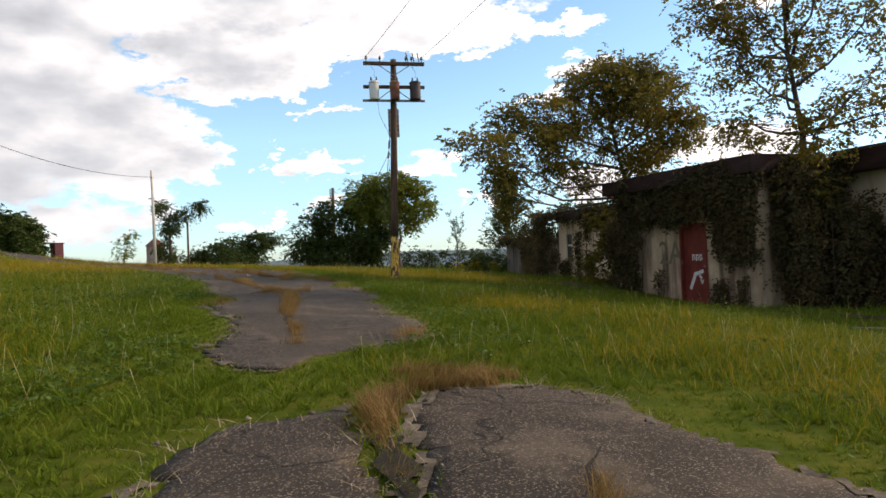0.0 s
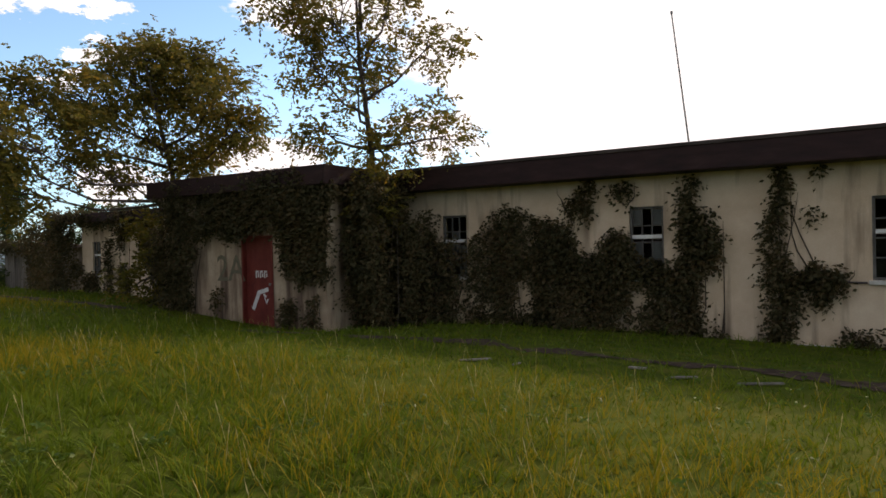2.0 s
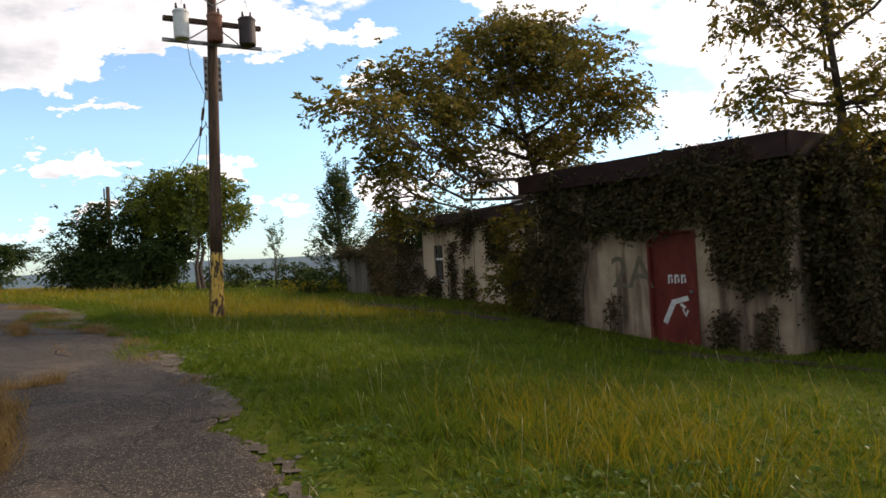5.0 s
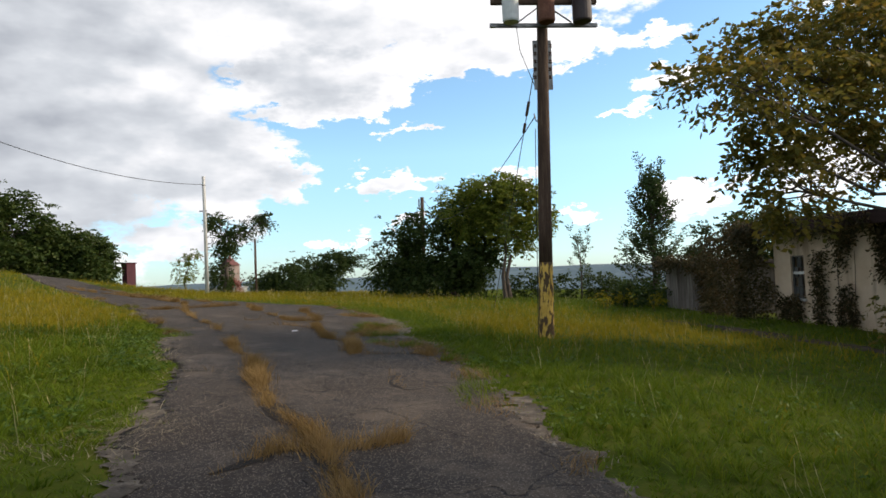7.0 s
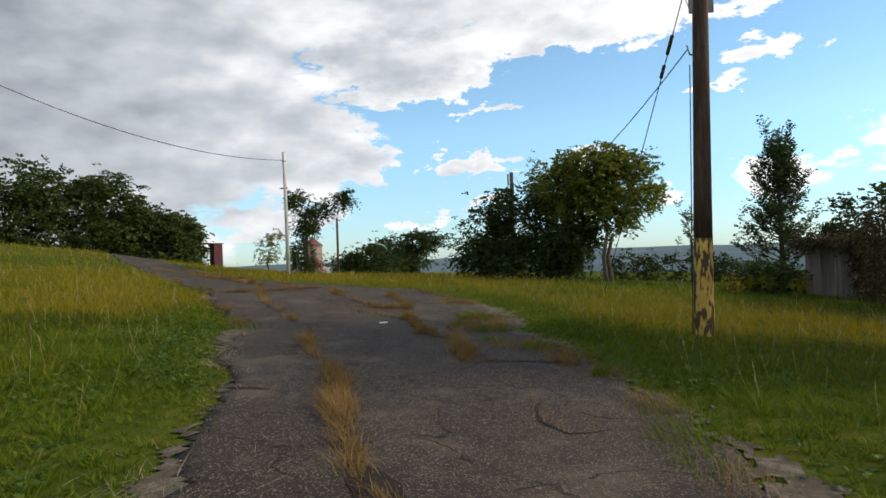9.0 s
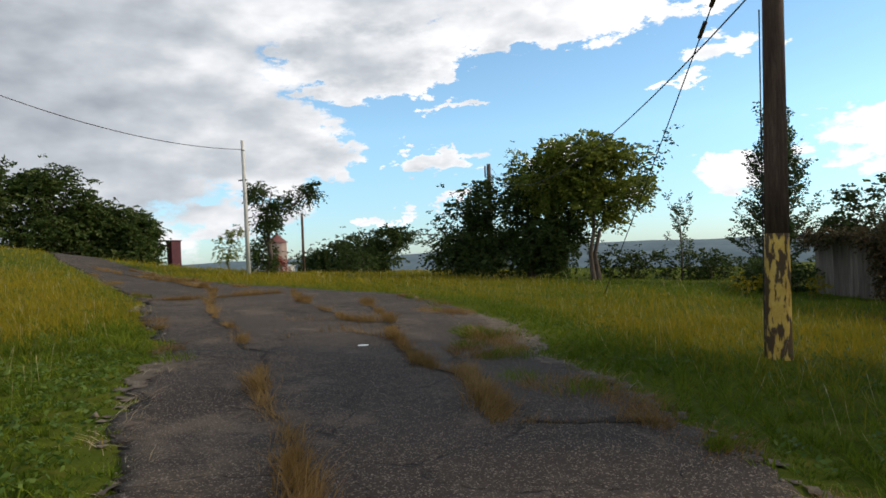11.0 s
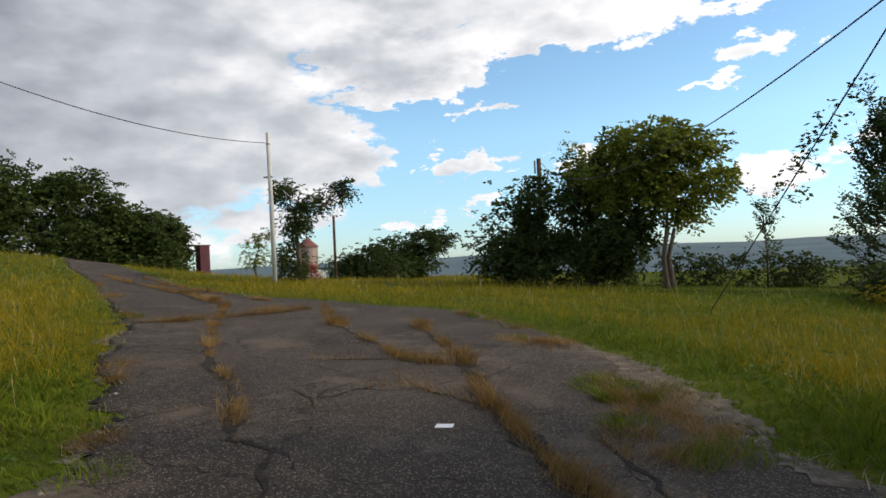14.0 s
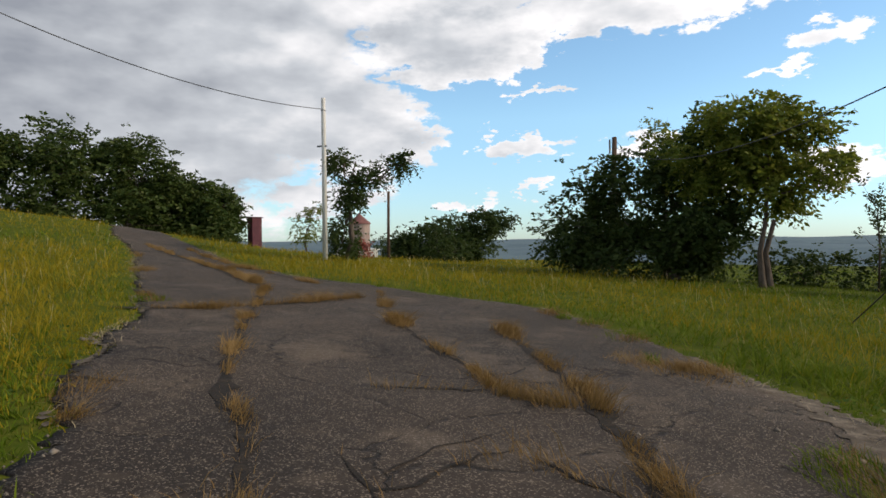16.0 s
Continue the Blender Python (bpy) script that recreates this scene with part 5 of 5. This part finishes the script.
def loose_stones():
    """Small angular stones along the broken edges and in the bare patches."""
    rng = np.random.RandomState(17)
    x, y = rng.uniform(-28, 5, 260000), rng.uniform(-2, 36, 260000)
    t = track(x, y)
    bare = (np.hypot((x + 5.9) * 0.9 + (y - 24.2) * 0.3, (y - 24.2) * 0.45) + 0.6 * fbm(x, y, 1.1, 6) < 0.7) & (t > -0.3)
    bare |= (np.hypot((x + 3.3) * 0.8 + (y - 18.3) * 0.45, (y - 18.3) * 0.4) + 0.5 * fbm(x, y, 1.1, 7) < 0.45) & (t > -0.3)
    k = ((np.abs(t) < 0.16) & (rng.rand(len(x)) < 0.4 + 0.4 * fbm(x, y, 0.9, 4))) | (bare & (rng.rand(len(x)) < 0.7)) | ((t > 0) & (rng.rand(len(x)) < 0.008))
    x, y, t = x[k], y[k], t[k]
    n = len(x)
    z = np.where(t > 0, track_z(x, y), ground_z(x, y) + 0.012)
    r = rng.uniform(0.004, 0.016, n) * (1 + (rng.rand(n) < 0.06) * 1.6)
    base = np.array([(1, 0, 0), (-0.5, 0.86, 0), (-0.5, -0.86, 0), (0.1, 0.1, 0.8)])
    a = rng.uniform(0, 2 * np.pi, n)
    c, sn = np.cos(a)[:, None], np.sin(a)[:, None]
    b = base[None] * rng.uniform(0.6, 1.3, (n, 4, 3))
    V = np.stack([b[..., 0] * c - b[..., 1] * sn, b[..., 0] * sn + b[..., 1] * c, b[..., 2]], -1) * r[:, None, None] + np.stack([x, y, z - 0.001], -1)[:, None]
    f = (np.arange(n) * 4)[:, None] + np.array([0, 1, 3, 1, 2, 3, 2, 0, 3, 0, 2, 1])
    ob = arrays_mesh("loose_stones", V.reshape(-1, 3), np.full(n * 4, 3), f.ravel(), M_STONE)
    tagged(ob, "loose pale grit and small stones on the asphalt", "gravel", kind="stuff")


loose_stones()


BOARDS = [(8.6, 7.54, 0.30, 0.05, -0.7), (9.08, 6.9, 0.50, 0.05, -0.65), (7.2, 9.75, 0.45, 0.05, -0.4), (8.64, 8.27, 0.22, 0.06, -1.2), (7.46, 9.2, 0.18, 0.06, 0.3)]


def scrap_board(x, y, length, width, turn):
    """A split grey batten left lying on the bare soil."""
    bm = box(-length / 2, length / 2, -width / 2, width / 2, 0.0, 0.022, bevel=0.004)
    for v in bm.verts:
        v.co.y += 0.012 * math.sin(v.co.x * 9.0)
    ob = mesh_object("scrap_board", bm, M_BOARD)
    ob.matrix_world = Matrix.Translation((x, y, gz(x, y) + 0.014)) @ Matrix.Rotation(turn, 4, "Z")
    tagged(ob, "weathered pale batten lying on bare soil by the building", "board", "boards on the bare soil")


for x, y, length, width, turn in BOARDS:
    scrap_board(x, y, length, width, turn)
paper = mesh_object("paper_scrap", box(-0.062, 0.062, -0.045, 0.045, 0.0, 0.008, Matrix.Rotation(0.2, 4, "Z"), 0.003), M_PAPER)
paper.location = (-6.95, 21.37, float(track_z(-6.95, 21.37)) + 0.004)
tagged(paper, "scrap of white paper lying on asphalt", "litter")

# ---------------------------------------------------------------- grass
LINE = np.array([(2.4, -0.4), (2.2, 2.4), (0.9, 4.6), (0.5, 5.7), (-0.5, 8.6), (-2.2, 11.7), (-3.9, 14.9), (-5.3, 17.1), (-6.6, 19.1), (-8.0, 22.0)])


def off_line(x, y):
    d = np.full(len(x), 1e9)
    for (ax, ay), (bx, by) in zip(LINE, LINE[1:]):
        vx, vy = bx - ax, by - ay
        t = np.clip(((x - ax) * vx + (y - ay) * vy) / (vx * vx + vy * vy), 0, 1)
        d = np.minimum(d, np.hypot(x - ax - t * vx, y - ay - t * vy))
    return d


def local_sn(x, y):
    dx, dy = x - 13.1, y - 12.5
    return dx * 0.43 - dy * 0.903, -dx * 0.903 - dy * 0.43


def bare_strip(x, y):
    s, n = local_sn(x, y)
    return (np.abs(n - 4.6 - 0.02 * s - 0.5 * fbm(x, y, 0.4, 61)) + 0.5 * fbm(x, y, 1.1, 62) < 0.55) & (s > -8) & (s < 16) | ((np.abs(n - 4.0) + 0.5 * fbm(x, y, 0.8, 63) < 0.4) & (s < -12) & (s > -21))


def in_building(x, y):
    s, n = local_sn(x, y)
    return ((n < 0.05) & (s > -29) & (s < 19)) | ((n < 2.72) & (s > -12.3) & (s < -6.15) & (n > -9))


def tufted(x, y, cell, seed):
    """Draws scattered blades together into tufts: their new places, the way each leans, and a height for each tuft."""
    tab = np.random.RandomState(seed).uniform(0, 1, (3, 97, 89))
    i, j = np.floor(x / cell).astype(int), np.floor(y / cell).astype(int)
    a, b, h = tab[:, i % 97, j % 89]
    cx, cy = (i + 0.25 + 0.5 * a) * cell, (j + 0.25 + 0.5 * b) * cell
    dx, dy = x - cx, y - cy
    return cx + dx * 0.62, cy + dy * 0.62, np.arctan2(dy, dx), 0.5 + 0.85 * h ** 1.4


def blades(name, x, y, height, width, mat, label, rng, lean=0.45, way=None):
    n = len(x)
    z = ground_z(x, y) - 0.01
    a = rng.uniform(0, 2 * np.pi, n)
    w = np.stack([np.cos(a), np.sin(a), np.zeros(n)], -1) * width[:, None] * 0.5
    b = (5.0 * fbm(x, y, 0.8, 71) if way is None else way) + rng.normal(0, 0.9, n)
    l = np.stack([np.cos(b), np.sin(b), np.zeros(n)], -1) * (height * rng.uniform(0.1, lean * 1.6, n))[:, None]
    p = np.stack([x, y, z], -1)
    up = np.stack([np.zeros(n), np.zeros(n), height], -1)
    V = np.stack([p - w, p + w, p + up * 0.55 + l * 0.35 + w * 0.75, p + up * 0.55 + l * 0.35 - w * 0.75, p + up * 0.97 + l], 1).reshape(-1, 3)
    base = (np.arange(n) * 5)[:, None]
    loops = np.concatenate([base + np.array([0, 1, 2, 3]), base + np.array([3, 2, 4])], 1).ravel()
    counts = np.tile([4, 3], n)
    ob = arrays_mesh(name, V, counts, loops, mat)
    return tagged(ob, label, "grass", kind="stuff")


def scatter(n, x0, x1, y0, y1, rng, near=4.0, power=1.5):
    x, y = rng.uniform(x0, x1, n), rng.uniform(y0, y1, n)
    d = off_line(x, y)
    keep = (rng.rand(n) < np.minimum(1, near / np.maximum(d, 0.01)) ** power) & ~in_building(x, y)
    return x[keep], y[keep], d[keep]


def tone(x, y):
    """Where the field turns golden (towards 1) and where it stays green (towards 0)."""
    g = 0.33 + 0.07 * np.clip((y - 10) / 6, 0, 1) + 0.55 * fbm(x, y, 0.16, 21)
    t = track(x, y)
    g = g + 0.48 * np.clip((y - 17) / 12, 0, 1) + 0.34 * np.clip((-x - 8) / 8, 0, 1) - 0.5 * np.exp(-((t + 0.5) / 0.8) ** 2)
    g = g + 0.62 * np.exp(-((x - 2.1) ** 2 + (y - 11.4) ** 2) / 3.6) + 0.2 * np.exp(-((x - 5.2) ** 2 + (y - 5.0) ** 2) / 1.2) + 0.2 * np.exp(-((x - 6.9) ** 2 + (y - 6.7) ** 2) / 1.2) - 1.0 * np.exp(-((x + 30) ** 2 + (y - 34) ** 2) / 9)
    s, n = local_sn(x, y)
    return g - 0.9 * np.exp(-(np.maximum(n - 1, 0) / 3.2) ** 2) - 0.22 * np.exp(-(np.maximum(n - 1, 0) / 8.5) ** 4)


def grow():
    rng = np.random.RandomState(9)
    parts = [scatter(900000, -34, 20, -6, 42, rng), scatter(520000, -75, 22, 20, 80, rng, 9.0, 1.3), scatter(560000, -15, 9, -3, 27, rng, 3.0, 2.0)]
    x, y, d = (np.concatenate(a) for a in zip(*parts))
    t = track(x, y)
    s, n = local_sn(x, y)
    strip = bare_strip(x, y)
    ok = (t < -0.07 + 0.09 * rng.randn(len(x))) & ~(strip & (rng.rand(len(x)) < 0.93))
    x, y, d, t = x[ok], y[ok], d[ok], t[ok]
    g = tone(x, y) + rng.normal(0, 0.27, len(x))
    far = np.clip(d / 6, 1, 9) ** 0.75
    edge = np.clip(-t / 0.6, 0.5, 1)
    x, y, way, bunch = tufted(x, y, 0.19, 33)
    hgt = rng.uniform(0.05, 0.155, len(x)) * edge * (1 + 0.5 * fbm(x, y, 0.8, 11)) * bunch
    gold = g > 0.53
    blades("green_grass", x[~gold], y[~gold], hgt[~gold], 0.0105 * far[~gold], M_GRASS, "thick green grass and weeds beside the track", rng, 1.15, way[~gold])
    hg = hgt[gold] * 1.5
    blades("golden_grass", x[gold], y[gold], hg, 0.008 * far[gold], M_GOLD, "tall golden seeding grass on the slope", rng, 0.8, way[gold])
    # seed heads on tall stalks
    k = (rng.rand(len(x)) < 0.013 * (gold + 0.5)) & (t < -0.6)
    sx, sy, sd = x[k], y[k], d[k]
    n = len(sx)
    h = rng.uniform(0.13, 0.30, n)
    a = rng.uniform(0, 2 * np.pi, n)
    p = np.stack([sx, sy, ground_z(sx, sy)], -1)
    tip = p + np.stack([np.cos(a) * 0.12, np.sin(a) * 0.12, h], -1)
    ww = np.stack([-np.sin(a), np.cos(a), 0 * a], -1) * (0.0013 * np.clip(sd / 6, 1, 5))[:, None]
    hd = np.stack([np.cos(a) * 0.03, np.sin(a) * 0.03, 0.06 + 0 * a], -1)
    V = np.stack([p - ww, p + ww, tip + ww, tip - ww, tip - ww * 2.6 + hd * 0.4, tip + hd * 1.3, tip + ww * 2.6 + hd * 0.4], 1).reshape(-1, 3)
    b = (np.arange(n) * 7)[:, None]
    ob = arrays_mesh("grass_seed_heads", V, np.tile([4, 5], n), np.concatenate([b + np.array([0, 1, 2, 3]), b + np.array([3, 2, 6, 5, 4])], 1).ravel(), M_SEED)
    tagged(ob, "pale seed heads on tall grass stalks", "grass", kind="stuff")
    # broad-leaved weeds among the blades
    wx, wy, wd = scatter(60000, -14, 12, -2, 28, rng, 2.0, 1.8)
    k = (track(wx, wy) < -0.12) & (fbm(wx, wy, 0.7, 91) > 0.12)
    wx, wy = wx[k][:7000], wy[k][:7000]
    cen = np.stack([wx, wy, ground_z(wx, wy) + rng.uniform(0.02, 0.11, len(wx))], -1)
    ways = rng.normal(0, 1, (len(wx), 3))
    ways[:, 2] = np.abs(ways[:, 2]) * 0.8 + 0.2
    weeds = leaf_cloud("broadleaf_weeds", cen, ways, 0.045, M_WEED, None, rng, 5, droop=0.4)
    tagged(weeds, "low broad-leaved green weeds among the grass", "weeds", kind="stuff")
    # dry grass in the cracks and along the broken edges
    cx, cy, ch = [], [], []
    for line, w, amount in CRACKS:
        for (ax, ay), (bx, by) in zip(line, line[1:]):
            m = int(math.hypot(bx - ax, by - ay) * 700 * amount)
            u = rng.rand(m)
            px, py = ax + (bx - ax) * u, ay + (by - ay) * u
            tuft = 1.3 * fbm(px, py, 1.5, 31) + 0.3 * rng.randn(m)
            k = tuft > 0.08
            cx.append(px[k] + rng.normal(0, 0.022 + 0.045 * np.clip(tuft[k], 0, 1)))
            cy.append(py[k] + rng.normal(0, 0.022 + 0.045 * np.clip(tuft[k], 0, 1)))
            ch.append(rng.uniform(0.03, 0.15, k.sum()) * (0.35 + 1.1 * np.clip(tuft[k], 0, 1)))
    cx, cy, ch = np.concatenate(cx), np.concatenate(cy), np.concatenate(ch)
    blades("dry_crack_grass", cx, cy, ch + 0.02, np.full(len(cx), 0.0055), M_DRY, "dry orange-brown grass growing in the cracks", rng, 0.9)
    # weeds that root in the margins of the asphalt
    px, py = rng.uniform(-26, 4, 26000), rng.uniform(0, 34, 26000)
    pt = track(px, py)
    right = px > 0.5 * (np.interp(py, EDGE_Y, EDGE_L) + np.interp(py, EDGE_Y, EDGE_R))
    k = (pt > 0.03) & (pt < np.where(right & (py > 19.5) & (py < 26), 0.8, 0.22)) & (fbm(px, py, 0.55, 81) > 0.28)
    px, py = px[k][:110], py[k][:110]
    wx, wy, wh, wg = [], [], [], []
    for a, b in zip(px, py):
        m = rng.randint(60, 220)
        rad = rng.uniform(0.08, 0.34)
        q, r2 = rng.uniform(0, 2 * np.pi, m), rad * np.sqrt(rng.rand(m))
        wx.append(a + np.cos(q) * r2)
        wy.append(b + np.sin(q) * r2 * 1.4)
        wh.append(rng.uniform(0.04, 0.17, m) * (1.2 - r2 / rad * 0.7))
        wg.append(np.full(m, rng.rand() < 0.35))
    wx, wy, wh, wg = (np.concatenate(a) for a in (wx, wy, wh, wg))
    blades("weed_tufts", wx[wg], wy[wg], wh[wg] + 0.02, np.full(wg.sum(), 0.008), M_GRASS, "green weed tufts rooted in the broken asphalt", rng, 1.0)
    blades("dry_weed_tufts", wx[~wg], wy[~wg], wh[~wg] + 0.02, np.full((~wg).sum(), 0.005), M_DRY, "brown dry weed tufts rooted in the broken asphalt", rng, 1.2)
    tx, ty = -4.75 + rng.normal(0, 0.28, 500), 13.7 + rng.normal(0, 0.45, 500)
    blades("straw_tangle", tx, ty, rng.uniform(0.03, 0.07, 500), np.full(500, 0.006), M_STRAW, "tangle of pale dry straw on the asphalt edge", rng, 6.0)
    ex, ey = rng.uniform(-30, 4.5, 420000), rng.uniform(-2, 38, 420000)
    et = track(ex, ey)
    k = (np.abs(et - 0.02) < 0.16) & (fbm(ex, ey, 0.8, 41) + 0.25 * rng.randn(len(ex)) > 0.1) & (rng.rand(len(ex)) < 0.8)
    ex, ey = ex[k], ey[k]
    blades("dry_edge_grass", ex, ey, rng.uniform(0.03, 0.10, len(ex)), np.full(len(ex), 0.007), M_STRAW, "dry straw along the broken asphalt edge", rng, 2.6)


grow()
tagged(sheet("bare_strip", bare_strip, lambda x, y: ground_z(x, y) + 0.012, 0.14, M_BARE, (-2, 22, -4, 36), 14), "strip of bare brown soil along the building", "soil", kind="structure")
